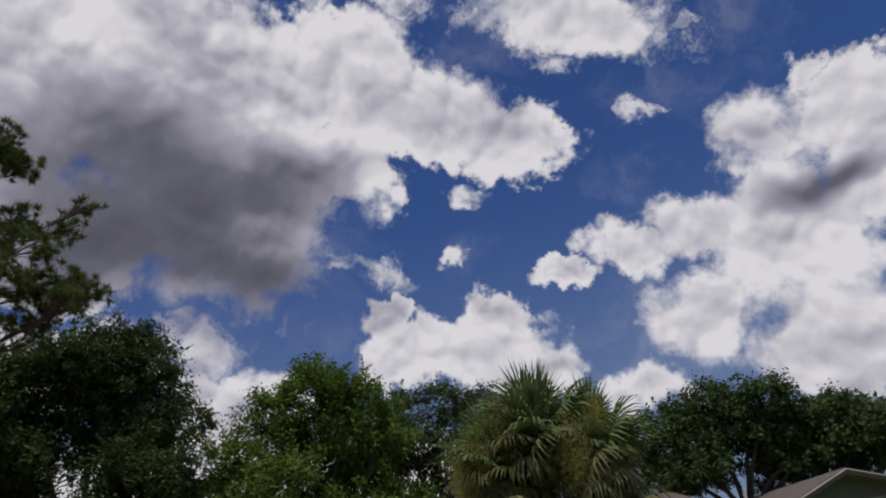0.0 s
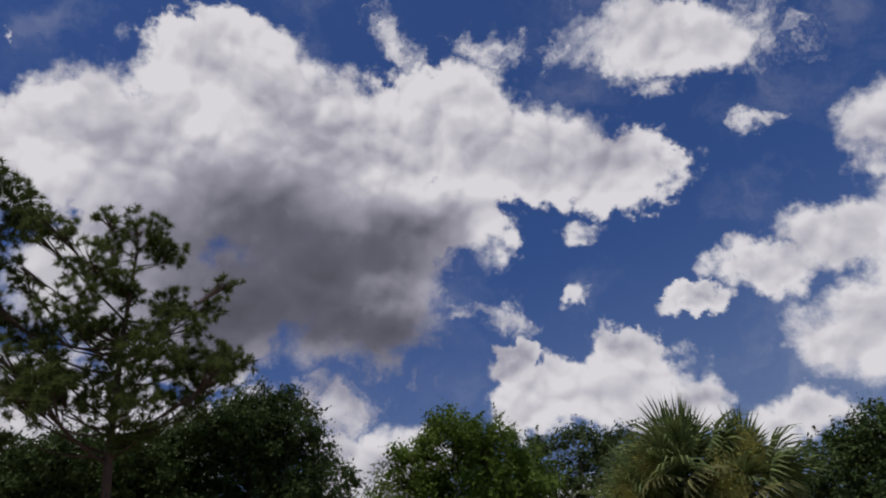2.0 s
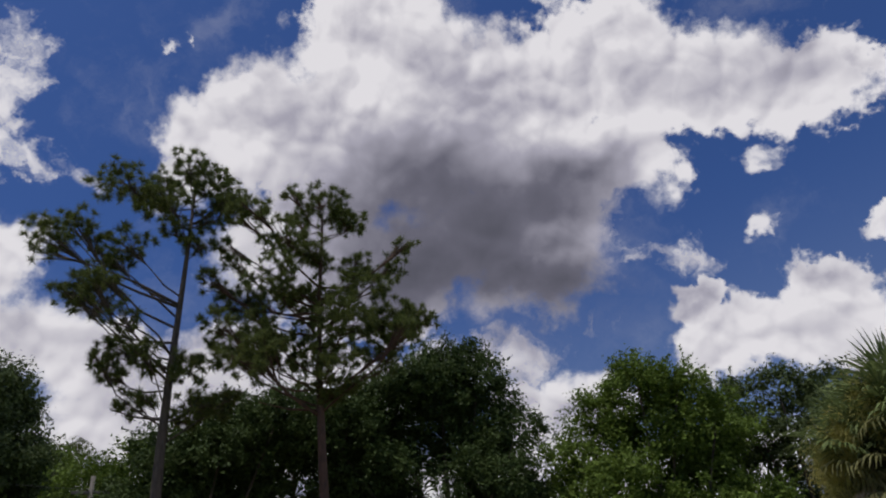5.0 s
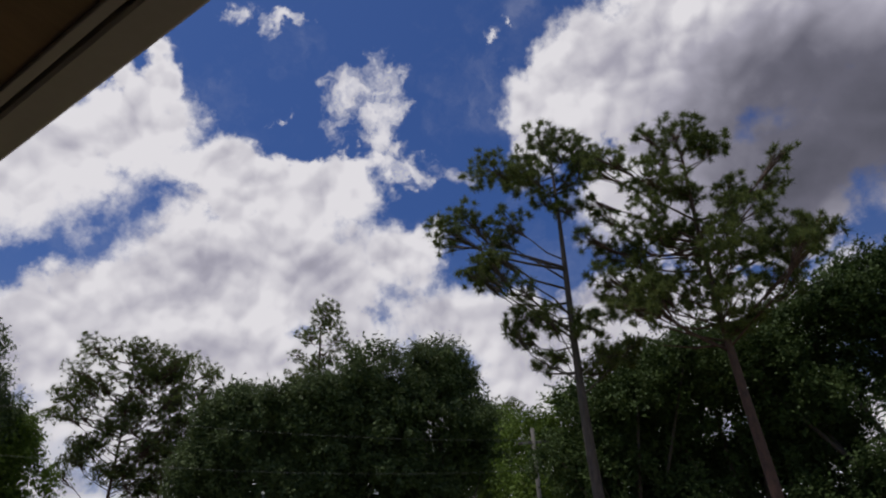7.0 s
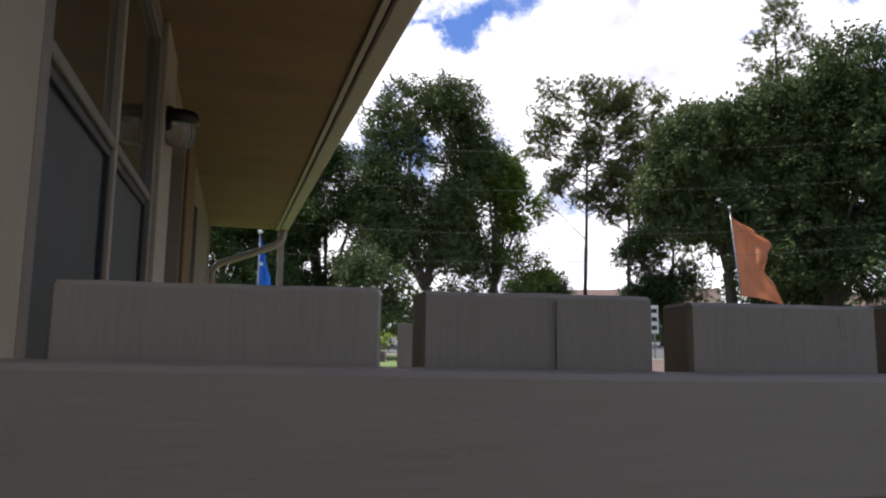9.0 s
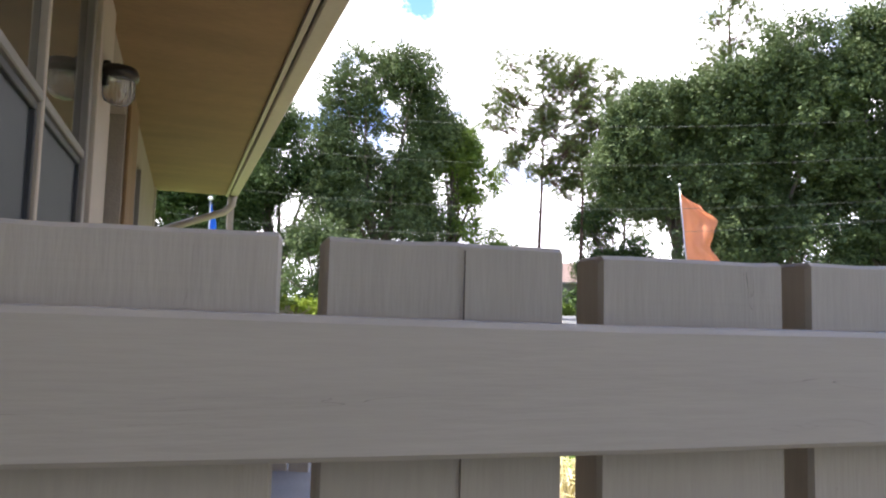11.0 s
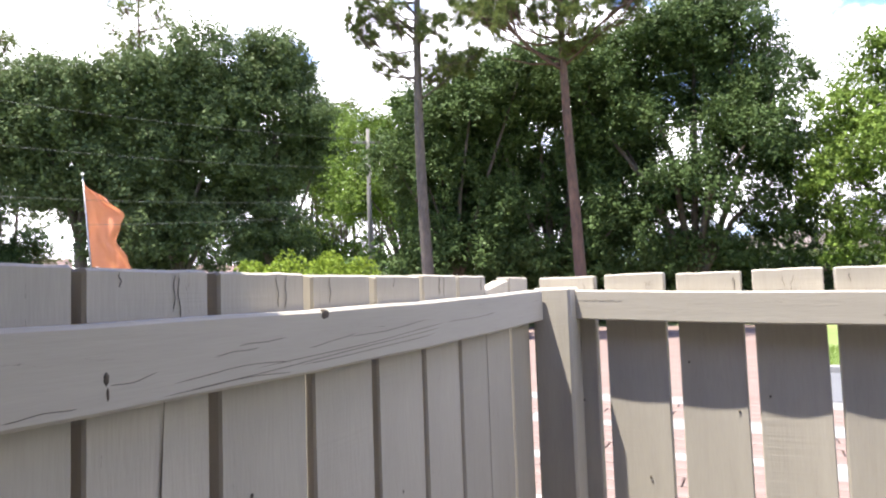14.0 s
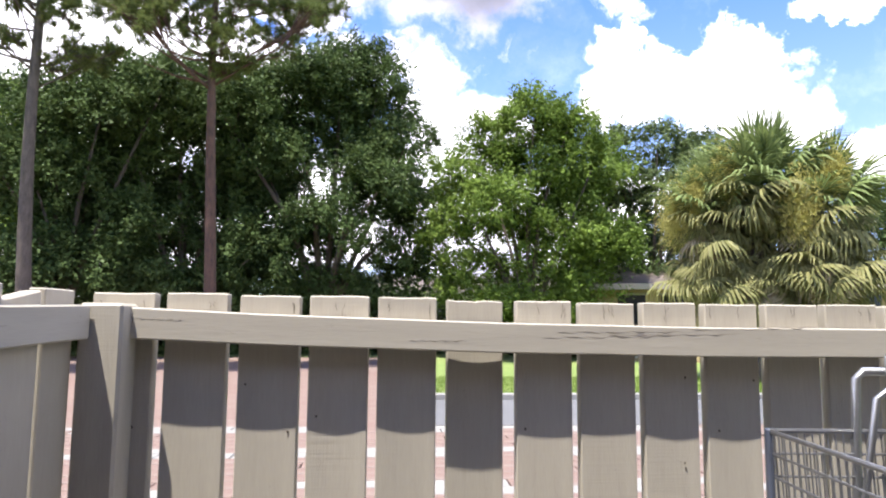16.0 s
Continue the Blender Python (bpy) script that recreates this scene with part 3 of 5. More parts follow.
def pine(label, az, d, height, clumps, trunk_r=0.2, lean=0.0, needle=0.2, tufts=16, blades=34, seed=0, width=0.021, tip=None, dead=(), bark=None):
    """A pine; clumps: (offset to the right, height, radius) of the needle masses at the limbs' ends."""
    rng = np.random.default_rng(seed)
    bark = bark or M_BARK_PINE
    root = empty("pine_tree", at(az, d, ground_z(d)), label, "pine tree", rz=az)
    tip = tip if tip is not None else height * 0.93

    def axis(z):
        f = z / height
        return Vector((lean * f + 0.12 * math.sin(f * 5 + seed), 0.1 * math.sin(f * 4 + seed), z))

    zs = [-0.3, 0.3] + [tip * k / 9 for k in range(1, 10)]
    part("trunk", tube([axis(z) for z in zs], [trunk_r * 1.25] + [trunk_r * (1 - 0.78 * max(z, 0) / tip) for z in zs[1:]], 10), bark, root, smooth=True)
    quads = []
    for x, z, r in clumps:
        r *= 1.2
        y = rng.uniform(-1, 1) * (0.4 + 0.45 * abs(x))
        c = Vector((x, y, z))
        reach = math.hypot(x, y)
        s = axis(min(tip - 0.2, max(0.3 * height, z - 0.15 - rng.uniform(0.15, 0.95) * reach)))
        bow = rng.uniform(-0.22, 0.06) * reach
        knee = s.lerp(c, 0.3) + Vector((rng.normal() * 0.06, rng.normal() * 0.06, bow * 0.7))
        mid = s.lerp(c, 0.62) + Vector((rng.normal() * 0.08, rng.normal() * 0.08, bow))
        r0 = min(trunk_r * 0.4, 0.014 + 0.008 * reach)
        part("branch", tube([s, knee, mid, c], [r0, r0 * 0.8, r0 * 0.55, 0.012], 6), bark, root, smooth=True)
        n = max(10, int(tufts * (r / 0.6) ** 2))
        dirs = unit(rng.normal(size=(n, 3)))
        tc = np.array(c) + dirs * r * rng.uniform(0.15, 1.0, (n, 1)) ** 0.6 * np.array([1, 1, 0.72])
        up = unit(dirs * 0.6 + np.array([0, 0, 0.6]) + rng.normal(size=(n, 3)) * 0.25)
        dn = unit(rng.normal(size=(n, blades, 3)) + up[:, None, :] * 0.75)
        ln = needle * rng.uniform(0.6, 1.15, (n, blades, 1)) * rng.uniform(0.75, 1.2, (n, 1, 1))
        side = unit(np.cross(dn, rng.normal(size=(n, blades, 3)))) * width * 0.5
        b = tc[:, None, :] + dn * 0.02
        quads.append(np.stack([b - side, b + side, b + dn * ln], 2).reshape(-1, 3))
        twig = bmesh.new()
        for k in range(min(16, n)):
            tube([mid.lerp(c, rng.uniform(0.0, 0.7)), Vector(tc[k]) * 0.5 + c.lerp(mid, 0.3) * 0.5, Vector(tc[k])], [0.014, 0.010, 0.006], 4, twig)
        part("twig_spray", twig, bark, root)
    for x, z, ln in dead:
        s = axis(z)
        part("dead_branch", tube([s, s + Vector((x * 0.5, 0.1, 0.1)), s + Vector((x, 0.15, ln))], [0.04, 0.025, 0.008], 5), bark, root, "bare grey dead branch")
    ob = new("needles", blades_mesh("needles", np.concatenate(quads), 3, M_NEEDLE))
    ob.parent = root
    return root


def ground_z(d):
    return max(0.0, min(d, 85.0) - 25.0) * 0.012


# ---- ground ----
def polar_sheet(name, mat, az0, az1, rings, lift, step=3, label="", category=""):
    """A sheet on the ground between two azimuths, through the given distances."""
    bm = bmesh.new()
    n = max(1, round(abs(az1 - az0) / step))
    whole = abs(az1 - az0) >= 360
    rows = []
    for d in rings:
        row = [bm.verts.new(at(az0 + (az1 - az0) * k / n, d, ground_z(d) + lift)) for k in range(n if whole else n + 1)]
        rows.append(row)
    for r0, r1 in zip(rows, rows[1:]):
        m_ = len(r0)
        for k in range(m_ if whole else m_ - 1):
            bm.faces.new((r0[k], r0[(k + 1) % m_], r1[(k + 1) % m_], r1[k]))
    bmesh.ops.recalc_face_normals(bm, faces=bm.faces[:])
    if bm.faces[:][0].normal.z < 0:
        bmesh.ops.reverse_faces(bm, faces=bm.faces[:])
    return tagged(part(name, bm, mat), label, category, kind="structure")


polar_sheet("ground", M_GRASS, 0, 360, (0.02, 3, 8, 15, 25, 40, 60, 85, 300, 3000), 0, label="green mown lawn with paler dry patches", category="lawn")
polar_sheet("road", M_ASPHALT, 36, 100, (31, 40, 56), 0.02, label="sunlit pale grey asphalt street", category="road")
polar_sheet("pavement", M_CONCRETE, 36, 100, (28.6, 30.2), 0.03, label="pale concrete pavement beside the street", category="pavement")
polar_sheet("walkway", M_PAVER, 57.5, 65, (10, 20, 25, 28.4), 0.02, label="pinkish brick walkway across the lawn", category="walkway")
part_box = lambda name, lo, hi, mat, label, cat, bevel=0.0: tagged(part(name, box(lo, hi, bevel), mat), label, cat, kind="structure")
part_box("driveway_asphalt", (-0.3, 7.9, -0.1), (16, 10.2, 0.012), M_ASPHALT, "strip of grey asphalt drive beyond the fence", "driveway")
part_box("kerb", (-0.3, 10.2, -0.1), (16, 10.35, 0.10), M_CONCRETE, "low pale concrete kerb along the drive", "kerb", 0.015)
part_box("driveway_bed", (-14, 3.3, -0.1), (16, 7.9, 0.006), M_PAVER, "reddish sand bed under the brick paving", "driveway")
part_box("driveway_bed", (-14, 7.9, -0.1), (-0.3, 21.0, 0.006), M_PAVER, "reddish brick paving that runs on to the lawn", "driveway")
part_box("patio_floor", (-1.0, -0.6, -0.1), (4.0, 2.0, 0.008), M_CONCRETE, "grey concrete patio slab inside the fence", "patio floor")
part_box("porch_slab", (-7.5, -0.2, -0.1), (-1.3, 1.25, 0.014), M_CONCRETE, "pale sunlit concrete porch slab outside the fence", "porch slab", 0.006)
part_box("litter_bed", (-6.6, 1.25, -0.1), (-1.5, 2.55, 0.01), M_LITTER, "bed of pale dry leaf litter outside the fence", "planting bed")


# ---- picket fences ----
def picket_mesh(w, h, th, slant=0.0, notch=0.0, seed=0, cup=0.0):
    """One board, front towards +y, cupped across its width, with eased edges and a slightly worn top."""
    rng = random.Random(seed)
    e = 0.0022
    xs = [-w / 2, -w / 2 + e] + [-w / 2 + w * k / 6 for k in range(1, 6)] + [w / 2 - e, w / 2]
    bm = bmesh.new()
    cols = []
    for k, x in enumerate(xs):
        f = 2 * x / w
        y = -cup * (1 - f * f) - (0.0035 if k in (0, len(xs) - 1) else 0.0)
        top = h - slant * (0.5 - 0.5 * f) - rng.uniform(0, notch) - (e if k in (0, len(xs) - 1) else 0.0)
        cols.append([bm.verts.new(v) for v in ((x, y, 0), (x, y, top - 0.0026), (x, y - 0.0035, top), (x, -th, top - rng.uniform(0, 0.001)), (x, -th, 0))])
    for a, b in zip(cols, cols[1:]):
        for k in range(5):
            n = (k + 1) % 5
            bm.faces.new((a[k], a[n], b[n], b[k]))
    bm.faces.new(cols[0]), bm.faces.new(cols[-1][::-1])
    bmesh.ops.recalc_face_normals(bm, faces=bm.faces[:])
    return bm


def rail_mesh(length, h, th, sag=0.0, twist=0.0, n=14):
    """A rail along local x, front towards +y, sagging in the middle."""
    bm = bmesh.new()
    c = 0.003
    rows = []
    for k in range(n + 1):
        f = k / n
        dz = -sag * 4 * f * (1 - f) + twist * f + 0.0006 * math.sin(f * 40)
        sec = [(th, -h / 2 + c), (th, h / 2 - c), (th - c, h / 2), (0, h / 2), (0, -h / 2), (th - c, -h / 2)]
        rows.append([bm.verts.new((f * length, y, z + dz)) for y, z in sec])
    for r0, r1 in zip(rows, rows[1:]):
        for k in range(6):
            j = (k + 1) % 6
            bm.faces.new((r0[k], r0[j], r1[j], r1[k]))
    bm.faces.new(rows[0]), bm.faces.new(rows[-1][::-1])
    bmesh.ops.recalc_face_normals(bm, faces=bm.faces[:])
    return bm


def lump(centre, r, squash=(1, 1, 1), seed=0, sub=2, bm=None):
    b = bmesh.new()
    bmesh.ops.create_icosphere(b, subdivisions=sub, radius=1)
    for v in b.verts:
        k = 1 + 0.25 * noise.noise(v.co * 1.7 + Vector((seed, 0, 0)))
        v.co = Vector((v.co.x * squash[0], v.co.y * squash[1], v.co.z * squash[2])) * r * k + Vector(centre)
    if bm is None:
        return b
    return join(bm, b)


TH = 0.031
fence_w = empty("picket_fence", (-1.05, 0, 0), "weathered grey-beige painted picket fence beside the porch, paint cracked", "fence", "patio fences", rz=-90)
# local x runs towards -y ... boards are given by their span along the fence
W_SPANS = [(0.122, 0.288), (0.315, 0.456), (0.484, 0.619), (0.643, 0.785), (0.799, 0.930), (0.948, 1.083), (1.103, 1.232), (1.250, 1.380), (1.397, 1.522), (1.540, 1.663)]
rr = random.Random(4)
for i, (a, b) in enumerate(W_SPANS):
    ob = part("picket", picket_mesh(b - a + 0.004, 1.2305 - 0.006 * min(1, i / 4) + rr.uniform(-0.002, 0.002), TH, notch=0.0012, seed=i), M_PICKET, fence_w)
    ob.matrix_basis = pose(-(a + b) / 2, rr.uniform(-0.002, 0.0), 0, 0, 0, 0)
ob = part("picket", picket_mesh(0.134, 1.196, TH, slant=-0.022, seed=31), M_PICKET, fence_w, "board with a slanting sawn top")
ob.matrix_basis = pose(-1.723, 0, 0)
ob = part("picket", picket_mesh(0.120, 1.224, TH, seed=32), M_PICKET, fence_w)
ob.matrix_basis = pose(-1.872, -0.004, 0)
ob = part("rail", rail_mesh(1.99, 0.070, 0.038, sag=0.014), M_RAIL_X, fence_w, "cracked horizontal rail with knots")
ob.matrix_basis = pose(-1.91, 0, 1.1585)
part("crack", box((-0.3934, 0.0, 0.02), (-0.3926, 0.0006, 1.2235)), M_KNOT, fence_w, "thin dark split in a board")
for y, z, r in ((1.072, 1.174, 0.007), (0.789, 1.141, 0.0035), (0.80, 1.135, 0.002)):
    k = part("knot", lump((-y, 0.036, z), r, (1.4, 0.55, 0.9), seed=r * 900), M_KNOT, fence_w, "dark broken knot")

fence_n = empty("picket_fence", (0, 2.0, 0), "sunlit weathered grey-beige picket fence with sagging top rail", "fence", "patio fences", rz=180)
N_RIGHT = [-0.911, -0.753, -0.593, -0.438, -0.284, -0.126, 0.034, 0.184] + [0.184 + 0.152 * k for k in range(1, 15)]
for i, x in enumerate(N_RIGHT):
    top = 1.226 - 0.012 * math.sin(min(1, (i + 1) / 10) * math.pi / 2) + rr.uniform(-0.003, 0.003)
    ob = part("picket", picket_mesh(0.134 if i < 5 else 0.131, top, TH, notch=0.005 if i == 5 else 0.0015, seed=60 + i, cup=rr.uniform(0.001, 0.0032)), M_PICKET, fence_n)
    ob.matrix_basis = pose(-(x - 0.0685), -0.018 if i == 5 else rr.uniform(-0.003, 0), 0, 0, 0, rr.uniform(-0.7, 0.7))
ob = part("rail", rail_mesh(3.2, 0.068, 0.038, sag=0.034, twist=0.0, n=24), M_RAIL_X, fence_n, "sagging horizontal rail with flaking paint")
ob.matrix_basis = pose(-2.25, 0, 1.156)
post = part("post", box((0.949, -0.005, 0), (1.038, 0.084, 1.198), 0.006), M_PICKET, fence_n, "square corner post with split top")


def crack_line(y0, y1, z0, z1, bow, r=0.00055):
    n = 10
    pts = []
    for k in range(n + 1):
        f = k / n
        pts.append((-(y0 + (y1 - y0) * f), 0.0378, z0 + (z1 - z0) * f + bow * math.sin(math.pi * f) + 0.0005 * math.sin(f * 9 + y0 * 40)))
    return tube(pts, [0.0002] + [r] * (n - 1) + [0.0002], 4)


for y0, y1, z0, z1, bow in ((0.851, 1.0136, 1.124, 1.1273, 0.004), (0.841, 1.0133, 1.1145, 1.1154, 0.003), (0.861, 1.38, 1.1162, 1.1408, -0.001), (0.95, 1.39, 1.125, 1.147, -0.002), (1.02, 1.36, 1.121, 1.133, -0.002), (1.04, 1.138, 1.1385, 1.1488, -0.001), (1.12, 1.33, 1.144, 1.155, -0.002), (0.90, 0.961, 1.1427, 1.1452, 0.001), (0.93, 1.0, 1.150, 1.152, 0.0), (0.708, 0.764, 1.1169, 1.1184, 0.001), (1.40, 1.62, 1.148, 1.154, -0.002), (0.79, 0.835, 1.131, 1.136, -0.002)):
    part("crack", crack_line(y0, y1, z0, z1, bow), M_KNOT, fence_w, "long dark drying crack")
part("knot", lump((-0.787, 0.0378, 1.137), 0.0042, (0.7, 0.5, 1.4), seed=12, sub=1), M_KNOT, fence_w, "dark star-shaped split knot")
part("knot", lump((-0.7885, 0.0378, 1.125), 0.003, (0.5, 0.5, 1.9), seed=13, sub=1), M_KNOT, fence_w)


def split_line(x, z0, z1, drift, y, r, seed):
    """A fine upright split in a board's face."""
    pts = [(x + drift * f + 0.0012 * math.sin(f * 9 + seed), y, z0 + (z1 - z0) * f) for f in (k / 8 for k in range(9))]
    return tube(pts, [r * 0.3] + [r] * 7 + [r * 0.3], 4)


part("crack", split_line(-0.8765, 1.108, 0.62, 0.030, 0.0, 0.0009, 1), M_KNOT, fence_w, "dark wavy split down a board")
cr_ = random.Random(17)
for i, (a, b) in enumerate(W_SPANS):
    for k in range(cr_.choice((1, 1, 2, 3)) if i > 3 else 0):
        x0 = -cr_.uniform(a + 0.02, b - 0.02)
        part("crack", split_line(x0, 1.221, 1.221 - cr_.uniform(0.012, 0.045), cr_.uniform(-0.005, 0.005), -0.0003, 0.0005, k + i), M_KNOT, fence_w)
    if i > 3 and cr_.random() < 0.6:
        part("knot", lump((-cr_.uniform(a + 0.03, b - 0.03), -0.0006, cr_.uniform(0.75, 1.05)), 0.0028, (0.8, 0.5, 1.3), seed=i, sub=1), M_KNOT, fence_w)
for i, x in enumerate(N_RIGHT[:14]):
    if i == 5:
        continue
    for k in range(cr_.choice((1, 2, 2, 3))):
        x0 = -(x - 0.0685) + cr_.uniform(-0.055, 0.055)
        part("crack", split_line(x0, 1.206, 1.206 - cr_.uniform(0.01, 0.04), cr_.uniform(-0.006, 0.006), -0.0003, 0.0005, k + i), M_KNOT, fence_n)
    for k in range(cr_.choice((0, 1, 2))):
        part("knot", lump((-(x - 0.0685) + cr_.uniform(-0.05, 0.05), -0.0006, cr_.uniform(0.75, 1.05)), 0.003, (0.9, 0.5, 1.2), seed=i + k, sub=1), M_KNOT, fence_n)
for x0, x1, z0, z1 in ((0.05, -0.25, 1.13, 1.135), (0.02, -0.30, 1.142, 1.146), (-0.1, -0.42, 1.136, 1.141), (0.84, 0.945, 1.162, 1.166), (0.35, 0.22, 1.122, 1.122), (-0.3, -0.62, 1.150, 1.158)):
    pts = [(x0 + (x1 - x0) * f_ / 16, 0.0378, z0 + (z1 - z0) * f_ / 16 + 0.0016 * math.sin(f_ * 2.3) + 0.0007 * math.sin(f_ * 5.1)) for f_ in range(17)]
    part("crack", tube(pts, [0.0002] + [0.0004 + 0.0005 * (k % 3 == 0) for k in range(15)] + [0.0002], 4), M_KNOT, fence_n, "dark flaking crack in the paint")


# ---- the house with its porch eave ----
house = empty("house", (-3.05, -0.265, 0), "single-storey beige house wall under a wide tan eave", "house", rz=5.23)
HOUSE_W, HOUSE_E, TOP = -5.1, 6.0, 2.3
wall = empty("wall", (0, 0, 0), "beige stucco wall", "")
del wall["label"]
wall.matrix_world = Matrix()
wall.parent = house
# openings along the wall, as (x from, x to, z from, z to)
OPEN = [(-2.62, -2.1, 0.9, 2.05), (-1.36, -0.56, 0.02, 2.12), (0.0, 1.33, 0.35, 2.22)]
x = HOUSE_W
for a, b, lo, hi in OPEN:
    part("wall_panel", box((x, -0.2, 0), (a, 0, TOP)), M_WALL, wall)
    part("wall_panel", box((a, -0.2, 0), (b, 0, lo)), M_WALL, wall)
    part("wall_panel", box((a, -0.2, hi), (b, 0, TOP)), M_WALL, wall)
    x = b
part("wall_panel", box((x, -0.2, 0), (HOUSE_E, 0, TOP)), M_WALL, wall)
part("wall_panel", box((HOUSE_W, -6.2, 0), (HOUSE_W + 0.2, -0.2, TOP)), M_WALL, wall)
part("wall_panel", box((HOUSE_E - 0.2, -6.2, 0), (HOUSE_E, -0.2, TOP)), M_WALL, wall)
part("wall_panel", box((HOUSE_W, -6.4, 0), (HOUSE_E, -6.2, TOP)), M_WALL, wall)
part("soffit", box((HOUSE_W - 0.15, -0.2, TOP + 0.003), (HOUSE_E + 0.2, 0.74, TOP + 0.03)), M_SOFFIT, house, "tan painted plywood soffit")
bm = box((HOUSE_W - 0.15, 0.752, TOP - 0.02), (HOUSE_E + 0.2, 0.84, TOP + 0.11), 0.008)
part("gutter", bm, M_FASCIA, house, "beige gutter along the eave")
part("fascia", box((HOUSE_W - 0.15, 0.715, TOP - 0.012), (HOUSE_E + 0.2, 0.742, TOP + 0.10), 0.003), M_FASCIA, house)
bm = bmesh.new()
vs = [bm.verts.new(v) for v in ((HOUSE_W - 0.2, 0.78, TOP + 0.10), (HOUSE_E + 0.25, 0.78, TOP + 0.10), (HOUSE_E + 0.25, -3.2, TOP + 1.15), (HOUSE_W - 0.2, -3.2, TOP + 1.15), (HOUSE_E + 0.25, -7.2, TOP + 0.10), (HOUSE_W - 0.2, -7.2, TOP + 0.10))]
bm.faces.new(vs[:4]), bm.faces.new((vs[3], vs[2], vs[4], vs[5]))
bmesh.ops.solidify(bm, geom=bm.faces[:], thickness=0.05)
part("roof", bm, M_ROOF_TAN, house, "brown shingle roof")
part("corner_board", box((HOUSE_W - 0.012, -0.05, 0), (HOUSE_W + 0.09, 0.018, TOP), 0.004), M_FASCIA, house)
part("trim_board", box((1.36, 0.002, 0), (1.62, 0.010, TOP - 0.004), 0.003), M_FASCIA, house)
part("trim_board", box((-0.44, 0.002, 0), (-0.06, 0.022, TOP - 0.004), 0.003), M_FASCIA, house)
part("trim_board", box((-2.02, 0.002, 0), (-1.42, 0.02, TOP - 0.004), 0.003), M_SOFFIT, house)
# downspout: from the gutter's end back to the wall and down
dsp = tube([(HOUSE_W + 0.02, 0.79, TOP - 0.02), (HOUSE_W + 0.0, 0.78, TOP - 0.12), (HOUSE_W - 0.02, 0.70, TOP - 0.2), (HOUSE_W - 0.04, 0.12, TOP - 0.42), (HOUSE_W - 0.04, 0.05, TOP - 0.5), (HOUSE_W - 0.04, 0.05, 0.05)], 0.04, 10)
part("downspout", dsp, M_FASCIA, house, "beige downspout bent back to the wall", smooth=True)
part("porch_post", box((HOUSE_W - 0.2, 0.74, 0), (HOUSE_W - 0.13, 0.81, TOP), 0.006), M_FASCIA, house)

# the large window: frame, bars, screens and panes
win = empty("window", (0, 0, 0), "tall window with dark insect screens below and clear panes above", "")
win.matrix_world = Matrix()
win.parent = house
W0, W1, Z0, ZM, Z2 = 0.0, 1.33, 0.35, 1.64, 2.22
part("window_frame", box((W1 - 0.03, -0.06, Z0), (W1 + 0.025, 0.008, Z2), 0.003), M_FRAME, win)
part("window_frame", box((W0 - 0.025, -0.06, Z0), (W0 + 0.03, 0.010, Z2), 0.003), M_FRAME, win)
part("window_frame", box((W0, -0.06, Z2 - 0.03), (W1, 0.008, Z2 + 0.02), 0.003), M_FRAME, win)
part("window_sill", box((W0 - 0.04, -0.06, Z0 - 0.05), (W1 + 0.04, 0.06, Z0), 0.004), M_FRAME, win)
part("mullion", box((0.675, -0.05, Z0), (0.70, 0.006, Z2 - 0.03), 0.003), M_FASCIA, win, "pale mullion")
part("transom_bar", box((W0 + 0.03, -0.045, ZM - 0.02), (0.675, 0.006, ZM + 0.006), 0.003), M_FRAME, win)
part("transom_bar", box((0.70, -0.045, ZM - 0.02), (W1 - 0.03, 0.006, ZM + 0.006), 0.003), M_FRAME, win)
for a, b in ((W0 + 0.03, 0.675), (0.70, W1 - 0.03)):
    scr = part("screen", box((a + 0.02, -0.02, Z0 + 0.02), (b - 0.02, -0.015, ZM - 0.04)), M_SCREEN, win, "dark insect screen")
    part("screen_frame", box((a, -0.024, ZM - 0.042), (b, -0.004, ZM - 0.021), 0.002), M_BLACK, win)
    part("screen_frame", box((a, -0.024, Z0), (a + 0.02, -0.004, ZM - 0.042), 0.002), M_BLACK, win)
    part("screen_frame", box((b - 0.02, -0.024, Z0), (b, -0.004, ZM - 0.042), 0.002), M_BLACK, win)
    part("pane", box((a, -0.018, ZM + 0.006), (b, -0.012, Z2 - 0.03)), WINDOW_GLASS, win, "glass pane")
part("curtain", box((W0, -0.19, Z0), (W1, -0.16, Z2)), M_FRAME, win, "drawn beige blind")
door = part("door", box((-1.33, -0.12, 0.03), (-0.59, -0.07, 2.1), 0.004), M_FRAME, house, "taupe painted door set back in the wall")
part("door_handle", lump((-0.66, -0.05, 1.0), 0.03, seed=5), M_METAL_DARK, door)
win2 = part("window", box((-2.6, -0.08, 0.92), (-2.12, -0.06, 2.03)), M_GLASS_DARK, house, "small dark window")
part("window_frame", box((-2.62, -0.05, 0.9), (-2.58, 0.015, 2.05), 0.003), M_FRAME, win2)
part("window_frame", box((-2.14, -0.05, 0.9), (-2.1, 0.015, 2.05), 0.003), M_FRAME, win2)

